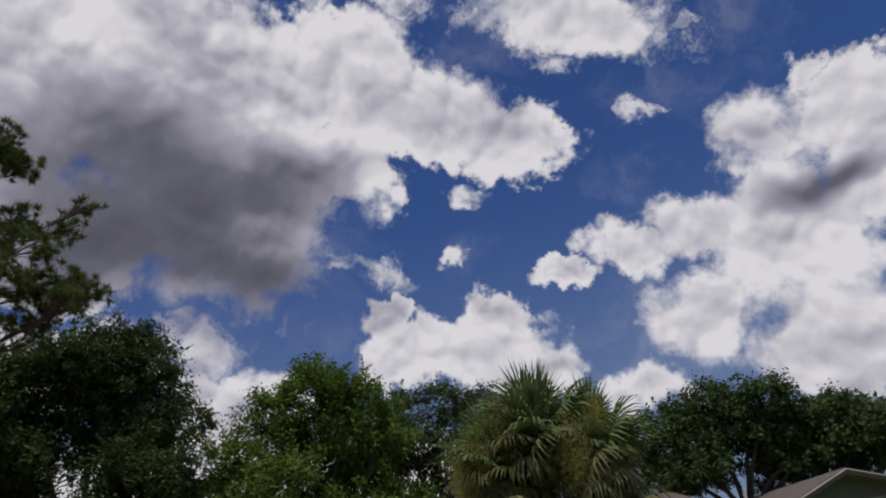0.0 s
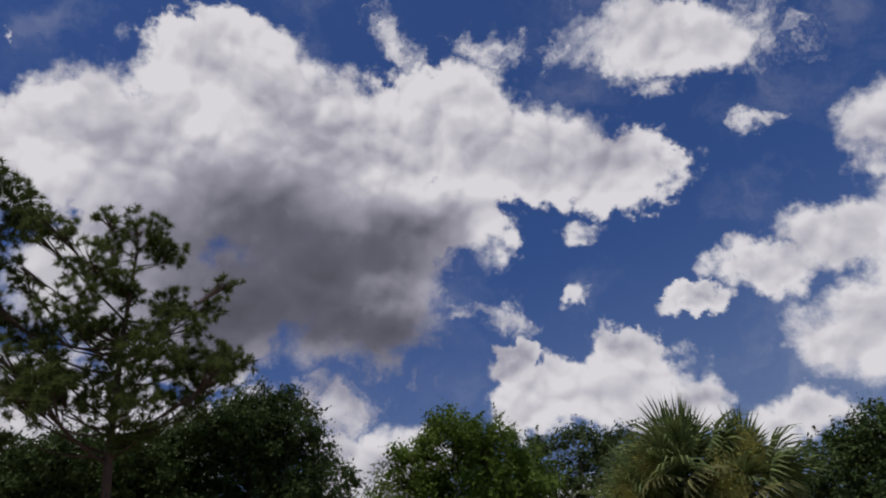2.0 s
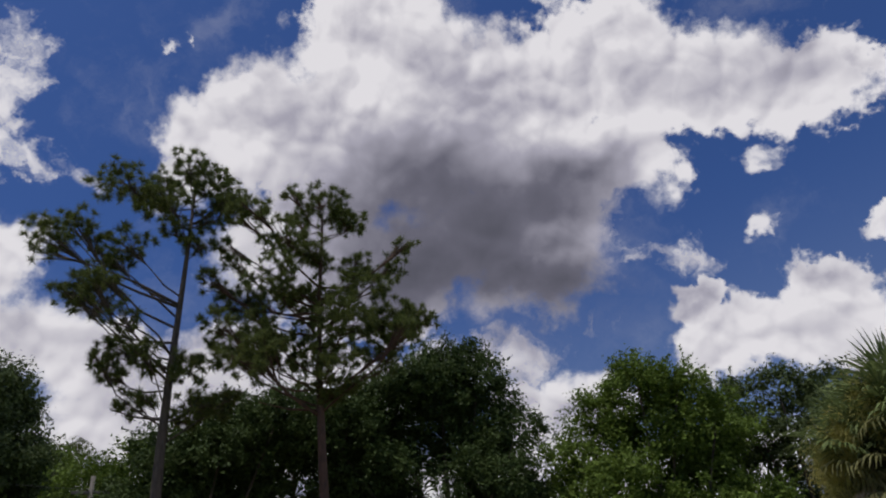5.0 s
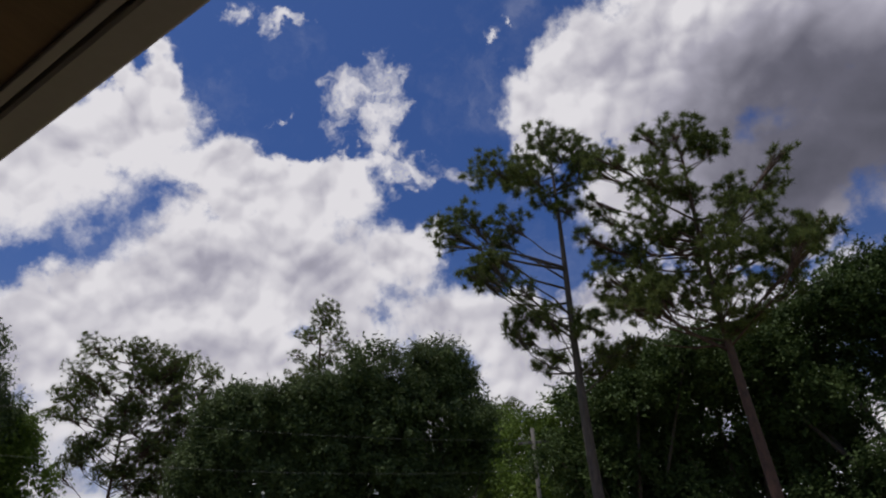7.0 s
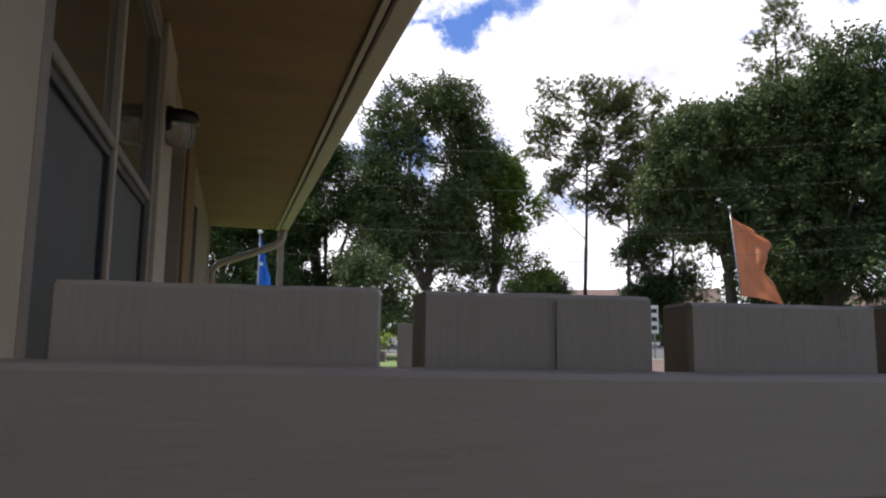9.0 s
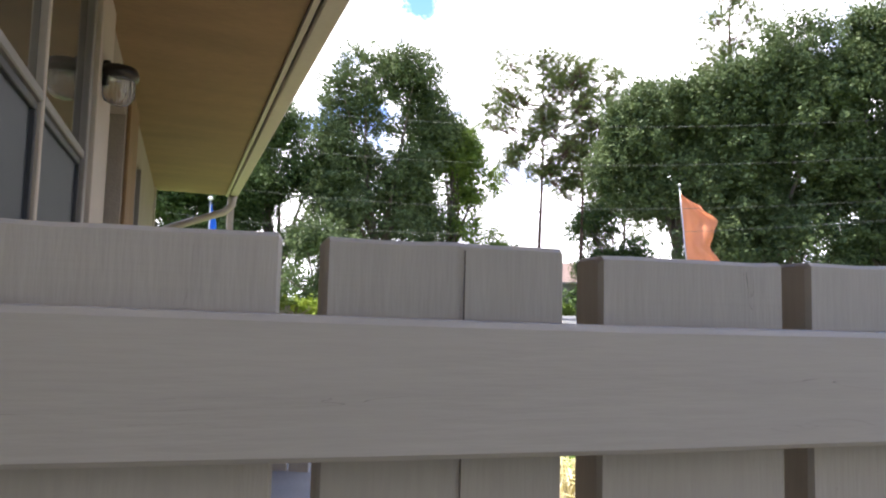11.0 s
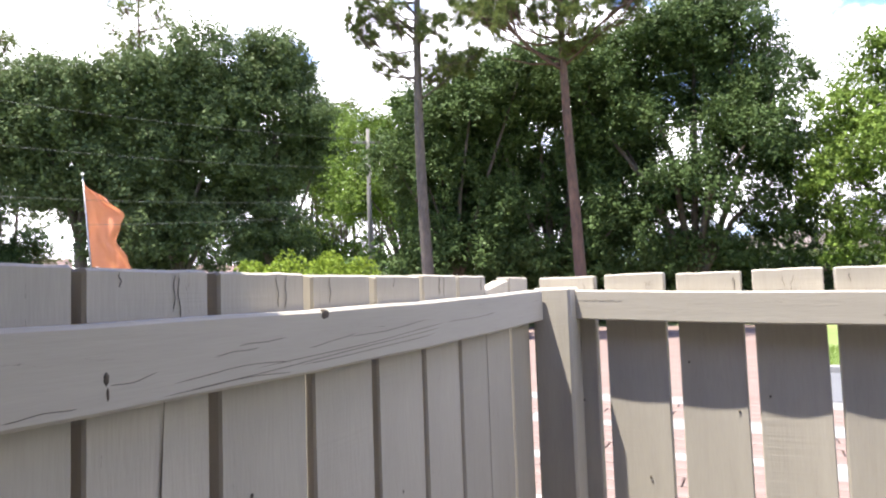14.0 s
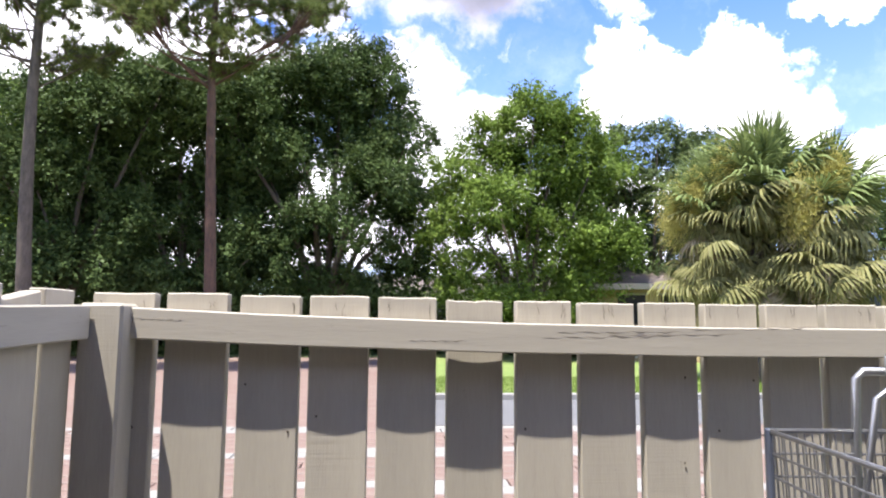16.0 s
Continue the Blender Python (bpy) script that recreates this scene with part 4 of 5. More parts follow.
# wall lantern: metal cap and ribbed glass jar
LX, LY, LZ = -0.18, 0.062, 1.955
lantern = empty("wall_lantern", tuple((house.matrix_world @ Vector((LX, 0.022, LZ)))), "wall lantern with dark metal cap and ribbed clear glass jar", "lamp", rz=5.23)
lantern.scale = (0.8, 0.8, 0.8)
part("bracket", box((-0.045, 0.0, -0.05), (0.045, 0.03, 0.07), 0.006), M_METAL_DARK, lantern)
bm = tube([(0, LY, 0.065), (0, LY, 0.05), (0, LY, 0.02), (0, LY, 0.0)], [0.03, 0.075, 0.085, 0.08], 20)
tube([(0, 0.02, 0.04), (0, LY, 0.045)], 0.02, 8, bm)
part("cap", bm, M_METAL_DARK, lantern, "dark bronze cap", smooth=True)
bm = bmesh.new()
rows = []
for z, r in ((0.0, 0.062), (-0.03, 0.068), (-0.07, 0.066), (-0.10, 0.055), (-0.115, 0.03)):
    rows.append([bm.verts.new((r * (1 + 0.05 * (j % 2)) * math.cos(j * math.pi / 16), LY + r * (1 + 0.05 * (j % 2)) * math.sin(j * math.pi / 16), z)) for j in range(32)])
for r0, r1 in zip(rows, rows[1:]):
    for j in range(32):
        bm.faces.new((r0[j], r0[(j + 1) % 32], r1[(j + 1) % 32], r1[j]))
bm.faces.new(rows[-1])
bmesh.ops.recalc_face_normals(bm, faces=bm.faces[:])
part("jar", bm, GLOBE, lantern, "ribbed glass jar")


# ---- shopping cart inside the fence ----
cart = empty("shopping_cart", (0.38, 1.80, 0), "zinc wire shopping cart with grey plastic trim beside the fence", "cart", rz=-5)
CL, CD = 0.72, 0.42
basket = bmesh.new()
for k in range(46):
    x0 = 0.012 + k * (CL - 0.02) / 45
    tube([(x0, 0, 0.944), (x0 + 0.03, 0.02, 0.50)], 0.0018, 4, basket)
for k in range(0, 46, 2):
    x0 = 0.012 + k * (CL - 0.02) / 45
    tube([(x0, -CD, 0.944), (x0 + 0.03, -CD + 0.02, 0.50)], 0.0018, 4, basket)
for z, r in ((0.95, 0.005), (0.905, 0.0028), (0.86, 0.0028), (0.81, 0.0028), (0.74, 0.0028), (0.66, 0.0028), (0.58, 0.0028), (0.50, 0.004)):
    s = (0.95 - z) * 0.05
    tube([(s, -CD + s, z), (s, -s, z), (CL, -s, z), (CL, -CD + s, z), (s, -CD + s, z)], r, 6, basket)
for k in range(18):
    y0 = -CD + 0.02 + k * (CD - 0.04) / 17
    tube([(0.0, y0, 0.944), (0.022, y0, 0.50)], 0.0018, 4, basket)
    tube([(0.022, y0, 0.50), (CL, y0, 0.50)], 0.0018, 4, basket)
tagged(part("basket", basket, M_CHROME, cart, "zinc wire basket"), kind="stuff")
part("corner_trim", box((-0.006, -0.012, 0.55), (0.006, 0.006, 0.955), 0.003), M_PLASTIC_BLUE, cart, "grey-blue plastic corner")
part("corner_trim", box((-0.006, -CD - 0.006, 0.55), (0.006, -CD + 0.012, 0.955), 0.003), M_PLASTIC_BLUE, cart)
hd = bmesh.new()
for y0 in (0.0, -CD):
    tube([(0.15, y0, 0.2), (0.18, y0, 0.95), (0.185, y0, 1.055), (0.20, y0, 1.07), (CL + 0.15, y0, 1.075)], 0.009, 8, hd)
    tube([(0.13, y0 - 0.04, 0.62), (0.20, y0 - 0.04, 1.02), (0.22, y0 - 0.04, 1.035), (CL, y0 - 0.04, 1.03)], 0.007, 8, hd)
    tube([(0.245, y0 - 0.02, 0.95), (0.24, y0 - 0.02, 1.10), (0.265, y0 - 0.02, 1.135), (0.305, y0 - 0.02, 1.13), (0.325, y0 - 0.02, 1.09)], 0.007, 8, hd)
part("handle_frame", hd, M_STEEL, cart, "bent steel tubes of the handle", smooth=True)
part("handle", tube([(CL + 0.15, 0.02, 1.075), (CL + 0.15, -CD - 0.02, 1.075)], 0.016, 10), M_BLACK, cart, "black handle grip", smooth=True)
for k in range(3):
    part("seat_loop", tube([(0.20 + 0.05 * k, -0.22, 0.74), (0.205 + 0.05 * k, -0.22, 0.99), (0.22 + 0.05 * k, -0.22, 1.005), (0.235 + 0.05 * k, -0.22, 0.99), (0.23 + 0.05 * k, -0.22, 0.74)], 0.007, 8), M_BLACK, cart, "black coated loop of the child seat", smooth=True)
ch = bmesh.new()
for y0 in (-0.03, -CD + 0.03):
    tube([(0.05, y0, 0.14), (CL + 0.05, y0, 0.14), (CL, y0, 0.5)], 0.012, 8, ch)
    tube([(0.10, y0, 0.14), (0.30, y0, 0.5)], 0.010, 8, ch)
tube([(0.05, -0.03, 0.14), (0.05, -CD + 0.03, 0.14)], 0.012, 8, ch)
part("chassis", ch, M_STEEL, cart, smooth=True)
for wx in (0.08, CL + 0.02):
    for wy in (-0.03, -CD + 0.03):
        part("wheel", tube([(wx, wy - 0.014, 0.066), (wx, wy + 0.014, 0.066)], 0.06, 16), M_BLACK, cart)


# ---- trees on the north side ----
rng0 = np.random.default_rng(11)
PINE_A = [(-0.24, 13.86, 0.62), (0.61, 13.44, 0.55), (-1.14, 13.21, 0.65), (-1.84, 12.62, 0.68), (-2.72, 11.58, 0.62), (-3.23, 10.81, 0.5), (-2.29, 10.46, 0.68), (-2.6, 9.77, 0.42), (-1.55, 11.42, 0.6), (-0.59, 12.28, 0.6), (0.49, 12.6, 0.5), (1.27, 13.42, 0.32), (0.24, 11.41, 0.35), (-1.37, 8.56, 0.55), (-0.77, 7.97, 0.4), (0.33, 7.85, 0.55), (-2.04, 9.64, 0.42), (0.95, 12.9, 0.35), (0.5, 6.9, 0.5), (-0.9, 7.3, 0.45), (0.95, 7.2, 0.45), (-1.5, 7.8, 0.4)]
PINE_B = [(0.02, 12.75, 0.65), (-0.57, 12.46, 0.5), (0.74, 12.22, 0.5), (-1.86, 12.01, 0.55), (-1.06, 11.21, 0.6), (-0.27, 11.0, 0.6), (-2.47, 11.27, 0.42), (-2.27, 10.17, 0.68), (-1.21, 9.95, 0.7), (-0.29, 9.74, 0.75), (0.98, 10.58, 0.5), (1.98, 11.1, 0.5), (1.09, 9.67, 0.8), (2.0, 9.46, 0.75), (2.41, 8.84, 0.55), (0.57, 8.52, 0.8), (-0.61, 8.42, 0.9), (-1.78, 8.64, 0.75), (-2.5, 8.51, 0.55), (1.45, 8.31, 0.62), (-1.47, 7.68, 0.7), (0.23, 7.43, 0.8), (-2.87, 10.2, 0.38)]


def fuller(rng, clumps):
    """Smaller side masses beside each needle mass."""
    out = list(clumps)
    for x, z, r in clumps:
        a = rng.uniform(0, 2 * math.pi)
        out.append((x + 0.85 * r * math.cos(a), z + 0.55 * r * math.sin(a), r * rng.uniform(0.5, 0.75)))
    return out


PINE_A, PINE_B = fuller(rng0, PINE_A), fuller(rng0, PINE_B)
pine("tall pine with bare trunk and open crown", 26.7, 16.5, 14.3, PINE_A, 0.165, -0.15, seed=3, tufts=30, blades=56, bark=M_BARK_GREY, dead=((-1.2, 6.6, 0.3),))
pine("reddish-trunked pine with dense layered crown", 14.3, 16.0, 13.1, PINE_B, 0.155, 0.05, seed=8, tufts=31, blades=56, dead=((-1.5, 6.6, 0.35), (1.2, 6.9, 0.4)))

broadleaf("large dark green oak with uneven crown", 5.0, 22, [(0.4, 9.6, 1.5), (1.6, 8.7, 1.5), (-1.5, 8.6, 1.6), (-3.2, 7.4, 1.6), (2.6, 7.0, 1.4), (0.2, 7.4, 1.8), (-2.0, 6.0, 1.7), (1.6, 5.2, 1.7), (3.2, 5.0, 1.1), (-3.6, 5.0, 1.5), (0, 3.8, 1.7), (2.6, 3.2, 1.3), (-2.4, 3.2, 1.5), (-0.7, 9.0, 1.2), (1.5, 10.1, 0.7), (0.6, 2.0, 1.3), (-3.2, 1.8, 1.2)], M_LEAF_DARK, 0.156, 123, 0.34, 21, 0.26)
broadleaf("dark green oak behind the pines", 16.0, 22.5, [(-0.4, 8.2, 1.6), (1.4, 8.0, 1.5), (-2.0, 7.2, 1.6), (2.6, 7.2, 1.5), (0.2, 6.2, 1.8), (-2.6, 5.2, 1.6), (2.2, 5.0, 1.7), (-0.6, 4.0, 1.8), (1.8, 3.0, 1.6), (-2.4, 2.8, 1.5), (0, 1.8, 1.4), (3.2, 2.0, 1.2)], M_LEAF_DARK, 0.156, 117, 0.34, 22, 0.25)
broadleaf("leafy dark green maple between the pines", 24.5, 21.5, [(0.9, 8.2, 1.3), (-0.9, 7.2, 1.2), (2.2, 7.9, 1.3), (0.6, 6.8, 1.4), (-0.5, 6.0, 1.2), (1.8, 6.0, 1.3), (-1.9, 5.4, 1.1), (-0.8, 4.6, 1.2), (0.4, 4.6, 1.6), (2.0, 3.9, 1.4), (-0.7, 3.0, 1.2), (0.8, 2.4, 1.5), (-1.0, 2.0, 1.0), (2.2, 2.0, 1.2)], M_LEAF_DARK, 0.156, 110, 0.34, 23, 0.2)
broadleaf("bright green rounded tree in full leaf", -12.5, 20, [(0.2, 7.3, 1.1), (1.2, 6.9, 1.0), (-1.1, 6.6, 1.1), (-2.0, 5.4, 1.1), (0.2, 5.7, 1.5), (1.9, 5.7, 1.2), (-2.4, 4.0, 1.1), (-0.8, 4.2, 1.4), (1.2, 4.2, 1.4), (-1.8, 2.6, 1.2), (0.4, 2.8, 1.3), (2.3, 3.4, 1.1), (1.8, 2.0, 1.1), (-0.4, 1.5, 1.0)], M_LEAF_BRIGHT, 0.139, 136, 0.32, 24, 0.16)
broadleaf("green tree with sparse upper twigs", -22.5, 23, [(0.3, 6.9, 0.9), (-1.2, 6.9, 0.8), (1.6, 6.6, 0.9), (-0.6, 5.6, 1.2), (1.2, 5.2, 1.2), (-2.0, 5.4, 1.0), (0, 4.0, 1.3), (1.8, 3.6, 1.2), (-1.6, 3.4, 1.2), (0.5, 2.2, 1.2), (-0.9, 7.5, 0.35)], M_LEAF_MID, 0.17, 85, 0.32, 25, 0.16)
broadleaf("wide dark green tree behind the palm", -45.0, 27, [(0.0, 5.7, 1.2), (-1.8, 5.2, 1.2), (1.8, 5.3, 1.2), (3.4, 4.3, 1.2), (-3.0, 4.2, 1.2), (0.8, 4.4, 1.6), (2.6, 3.6, 1.5), (-1.2, 3.6, 1.5), (4.4, 3.6, 1.2)], M_LEAF_DARK, 0.2, 85, 0.36, 26, 0.2)
broadleaf("green tree beyond the gabled roof", -53.0, 28, [(0.0, 4.5, 1.1), (-1.4, 4.4, 1.1), (1.8, 3.7, 1.1), (3.0, 3.0, 1.1), (0.6, 3.8, 1.4), (-1.8, 3.4, 1.3), (5.0, 3.2, 1.3)], M_LEAF_MID, 0.2, 85, 0.36, 27, 0.2)

# ---- trees on the west side ----
rg = np.random.default_rng(5)


def oak(label, az, d, lobes_n, width, low, high, r, mat, seed, leaf=0.235, per=46, clump=0.46, trunk_r=0.3):
    rng = np.random.default_rng(seed)
    return broadleaf(label, az, d, round_lobes(rng, width, low, high, lobes_n, r), mat, leaf, per, clump, seed, trunk_r)


oak("tall dense oak beyond the street", 54.5, 36, 26, 9.0, 2.4, 13.2, 1.9, M_LEAF_MID, 41)
oak("dark massive oak beyond the street", 47.5, 36, 34, 9.5, 2.4, 15.6, 2.1, M_LEAF_MID, 42)
oak("tall green oak with narrow crown", 40.0, 37, 26, 7.0, 2.6, 16.0, 1.7, M_LEAF_MID, 43)
oak("spreading street oak with open crown", 79.5, 38, 28, 10.0, 3.6, 15.6, 1.7, M_LEAF_MID, 44, per=30)
oak("light green oak beside the street", 73.5, 40, 16, 7.0, 3.6, 13.5, 1.5, M_LEAF_BRIGHT, 45, per=28)
oak("dark street tree near the eave", 88.0, 40, 20, 8.0, 2.0, 12.5, 1.7, M_LEAF_DARK, 46, per=30)
oak("dark leafy tree beyond the blue flag", 96.0, 36, 14, 8.0, 1.5, 9.5, 1.7, M_LEAF_DARK, 47)
oak("small rounded tree by the street", 70.0, 44, 9, 7.0, 1.2, 5.4, 1.2, M_LEAF_MID, 48, trunk_r=0.15)
oak("leafy green tree beside the utility pole", 29.2, 30, 20, 6.0, 1.2, 11.0, 1.3, M_LEAF_BRIGHT, 49, leaf=0.2, per=36, clump=0.45, trunk_r=0.18)
oak("low green tree beyond the planter", 84.5, 27, 8, 4.5, 0.6, 4.2, 1.0, M_LEAF_MID, 50, leaf=0.2, per=34, clump=0.45, trunk_r=0.12)


def far_pine(label, az, d, height, low, width, n, seed, trunk_r=0.22, lean=0.0):
    rng = np.random.default_rng(seed)
    cl = []
    for k in range(n):
        z = low + (height - low) * (k + 0.5) / n
        f = (z - low) / (height - low)
        half = width / 2 * math.sqrt(max(0.08, 1 - (1.55 * f - 0.72) ** 2))
        cl.append((rng.uniform(-half, half), z + rng.uniform(-.3, .3), rng.uniform(0.5, 0.9)))
    return pine(label, az, d, height, cl, trunk_r, lean, needle=0.27, tufts=19, blades=24, seed=seed, width=0.028)


oak("light airy tree beyond the utility pole", 34.2, 41, 20, 5.0, 1.0, 12.6, 1.1, M_LEAF_BRIGHT, 51, leaf=0.2, per=26, trunk_r=0.12)
oak("slender green tree at the wood's edge", 31.0, 44, 16, 4.2, 2.0, 13.0, 1.0, M_LEAF_MID, 52, leaf=0.2, per=26, trunk_r=0.12)

oak("tall leafy tree behind the slim pines", 37.2, 43, 22, 5.6, 2.0, 14.2, 1.2, M_LEAF_MID, 53, leaf=0.22, per=26, trunk_r=0.14)
oak("dark leafy tree between the slim pines and the flag", 59.6, 47, 16, 6.0, 1.6, 9.4, 1.2, M_LEAF_DARK, 54, leaf=0.22, per=26, trunk_r=0.14)

far_pine("slim tall pine with airy rounded crown", 65.6, 45, 18.2, 9.6, 7.6, 84, 61, 0.15)
far_pine("slim pine standing beside its twin", 62.2, 45.5, 17.4, 8.4, 6.2, 72, 62, 0.14)
far_pine("tall pine rising above the oaks", 50.2, 41, 20.0, 11.0, 4.0, 30, 63, 0.22)
far_pine("slim pine at the wood's edge", 36.4, 46, 14.5, 5.0, 4.4, 30, 64, 0.18)
far_pine("slim pine beyond the utility pole", 33.2, 48, 15.0, 5.0, 4.4, 30, 65, 0.18)
far_pine("slim pine with bare lower trunk", 90.5, 42, 16.0, 8.0, 4.5, 30, 66, 0.2)
far_pine("short pine between the houses", 58.7, 48, 9.5, 2.6, 5.0, 26, 67, 0.16)

# far woods and undergrowth closing the distance
wr = np.random.default_rng(77)
pts = []
for k in range(330):
    az = wr.uniform(-62, 103)
    d = wr.uniform(58, 74)
    top = wr.uniform(2.6, 5.5) * (0.55 if 58 < az < 76 else 1.0)
    c = np.array(at(az, d, ground_z(d) + top * 0.45))
    n = 150
    u_ = unit(wr.normal(size=(n, 3)))
    pts.append(c + u_ * np.array([2.2, 2.2, top * 0.55]) * wr.uniform(0.6, 1.05, (n, 1)))
pts = np.concatenate(pts)
ob = new("far_woods", blades_mesh("far_woods", leaves(wr, pts, 0.55, 0.3), 3, M_LEAF_DARK))
tagged(ob, "dark green far woods and undergrowth behind the houses", "woods", kind="stuff")
pts = []
for k in range(230):
    az = wr.uniform(-24, 34)
    d = wr.uniform(22.5, 28)
    top = wr.uniform(1.0, 3.3)
    n = 240
    u_ = unit(wr.normal(size=(n, 3)))
    pts.append(np.array(at(az, d, top * 0.45)) + u_ * np.array([1.0, 1.0, top * 0.55]) * wr.uniform(0.5, 1.05, (n, 1)))
pts = np.concatenate(pts)
ob = new("undergrowth", blades_mesh("undergrowth", leaves(wr, pts, 0.24, 0.3), 3, M_LEAF_DARK))
tagged(ob, "dark shady undergrowth below the oaks", "undergrowth", kind="stuff")


def hedge(label, az0, az1, d, lo, hi, depth, mat, n, leaf, seed, name="hedge"):
    rng = np.random.default_rng(seed)
    root = empty(name, at((az0 + az1) / 2, d), label, "hedge", rz=(az0 + az1) / 2)
    half = d * math.tan(radians(abs(az1 - az0) / 2))
    p = unit(rng.normal(size=(n, 3)))
    p[:, 2] = np.abs(p[:, 2])
    e = np.sign(p) * np.abs(p) ** 0.75
    bumps = 1 + 0.12 * np.sin(e[:, 0:1] * 9 + seed) * np.cos(e[:, 1:2] * 7)
    pts = e * np.array([half, depth, hi]) * bumps * rng.uniform(0.9, 1.03, (n, 1))
    pts[:, 2] = np.maximum(pts[:, 2], 0.03)
    ob = new("foliage", blades_mesh("foliage", leaves(rng, pts, leaf, 0.2, p * 0.8), 3, mat))
    ob.parent = root
    st = bmesh.new()
    for k in range(7):
        x = (k - 3) / 3.5 * half * 0.8
        tube([(x, 0, -0.1), (x + 0.05, 0.05, hi * 0.6)], [0.03, 0.012], 5, st)
    part("stems", st, M_BARK, root)
    return root


hedge("clipped bright yellow-green hedge in the sun", 45.5, 28.5, 10.0, 0, 1.68, 1.1, M_HEDGE, 30000, 0.065, 91)
hedge("low dark green mounded hedge", 54.5, 44.5, 15.5, 0, 1.2, 1.2, M_LEAF_MID, 15000, 0.10, 92)
hedge("clipped green hedge before a house", 66.0, 62.5, 52, 0, 1.3, 0.8, M_LEAF_BRIGHT, 5000, 0.2, 93)

# ---- palm ----
palm = empty("cabbage_palm", at(-30.7, 15.0), "shaggy cabbage palm with green and dry hanging fan fronds", "palm tree", rz=-30.7)
part("trunk", tube([(0, 0, -0.2), (0, 0, 0.4), (0.03, 0, 1.6), (0, 0, 3.2)], [0.30, 0.24, 0.22, 0.20], 12), M_BARK, palm, smooth=True)


def frond_mesh(name, mat, rng, radius, petiole, droop, n=30):
    """A fan of split, folded blades on a stalk along +x; the blades' ends hang by droop."""
    tri = []
    hub = np.array([petiole, 0, -0.10 * petiole * droop])
    for k in range(n):
        a = (k / (n - 1) - 0.5) * 2 * radians(122) + rng.normal() * 0.02
        ln = radius * (0.70 + 0.30 * math.cos(a)) * rng.uniform(0.86, 1.1)
        d0 = np.array([math.cos(a), math.sin(a), 0.25 * math.cos(2 * a) - 0.05 * droop])
        s = np.array([-math.sin(a), math.cos(a), 0.35 * (-1) ** k]) * 0.030 * radius
        p1 = hub + d0 * ln * 0.45
        d1 = unit(d0 + np.array([0, 0, -0.35 * droop * rng.uniform(0.7, 1.2)]))
        p2 = p1 + d1 * ln * 0.33
        d2 = unit(d1 + np.array([0, 0, -0.7 * droop * rng.uniform(0.6, 1.3)]))
        p3 = p2 + d2 * ln * 0.34
        tri += [hub, p1 - s, p1 + s, p1 - s, p2 - s * 0.7, p1 + s, p1 + s, p2 - s * 0.7, p2 + s * 0.7, p2 - s * 0.7, p3, p2 + s * 0.7]
    st = np.array([0, 0.02, 0])
    tri += [-st, hub - st, hub + st, -st, hub + st, st]
    return blades_mesh(name, np.array(tri), 3, mat)


prng = np.random.default_rng(9)
FROND = {}
for key, mt, rad, pet, drp in (("young", M_PALM_GREEN, 0.85, 0.65, 0.15), ("green", M_PALM_GREEN, 0.92, 0.8, 1.1), ("olive", M_PALM_OLIVE, 0.95, 0.8, 2.2), ("dry", M_PALM_DEAD, 0.9, 0.7, 3.4)):
    FROND[key] = [frond_mesh("frond", mt, prng, rad, pet, drp * k) for k in (0.7, 1.0, 1.4)]
HEADS = [((-0.8, 0.0, 3.6), 1.0), ((0.12, -0.1, 4.1), 1.05), ((1.15, 0.0, 3.55), 1.0), ((0.1, -0.25, 2.75), 1.0), ((-0.95, -0.3, 2.95), 0.95), ((1.15, -0.3, 2.9), 0.95)]
for hx, (c, sc) in enumerate(HEADS):
    if hx in (0, 2):
        part("stem", tube([(0, 0, 2.2), (c[0] * 0.6, 0, 2.7), c], [0.16, 0.15, 0.12], 10), M_BARK, palm, smooth=True)
    count = 92 if hx < 3 else 60
    for k in range(count):
        f = k / (count - 1)
        if hx >= 3:
            f = 0.62 + 0.4 * prng.uniform()
        pitch = 84 - 150 * f + prng.uniform(-8, 8)
        yaw = k * 137.5 + prng.uniform(-10, 10)
        key = "young" if f < 0.2 else "green" if f < 0.55 else "olive" if f < 0.82 or k % 5 > (0 if hx < 3 else 1) else "dry"
        ob = new("frond", FROND[key][k % 3])
        ob.parent = palm
        s = sc * prng.uniform(0.55, 1.06) * (0.95 if f < 0.75 else 0.85)
        ob.matrix_basis = Matrix.Translation(c) @ pose(0, 0, -0.25 * f + (prng.uniform(-0.45, 0.3) if hx >= 3 else 0), 0, -pitch * 0.92, yaw) @ pose(0, 0, 0, prng.uniform(-40, 40)) @ Matrix.Scale(s, 4)
        if key == "dry":
            tagged(ob, "dry brown hanging frond")
for x, y, z, ln in ((-0.5, -0.7, 4.1, 0.9), (0.75, -1.0, 3.3, 1.0), (1.35, -0.6, 3.9, 0.8), (-1.55, -0.5, 3.3, 0.9), (-1.1, -0.6, 3.7, 0.7)):
    n = 2600
    a = np.array([x, y, z]) + prng.normal(size=(n, 3)) * np.array([0.16, 0.14, 0.32]) * ln
    dn = unit(prng.normal(size=(n, 3)) + np.array([0, 0, -0.5])) * 0.13
    sd = unit(np.cross(dn, prng.normal(size=(n, 3)))) * 0.006
    ob = new("flower_spray", blades_mesh("flower_spray", np.stack([a - sd, a + sd, a + dn], 1).reshape(-1, 3), 3, M_PALM_SEED))
    ob.parent = palm
    tagged(ob, "yellow feathery flower spray", kind="stuff")


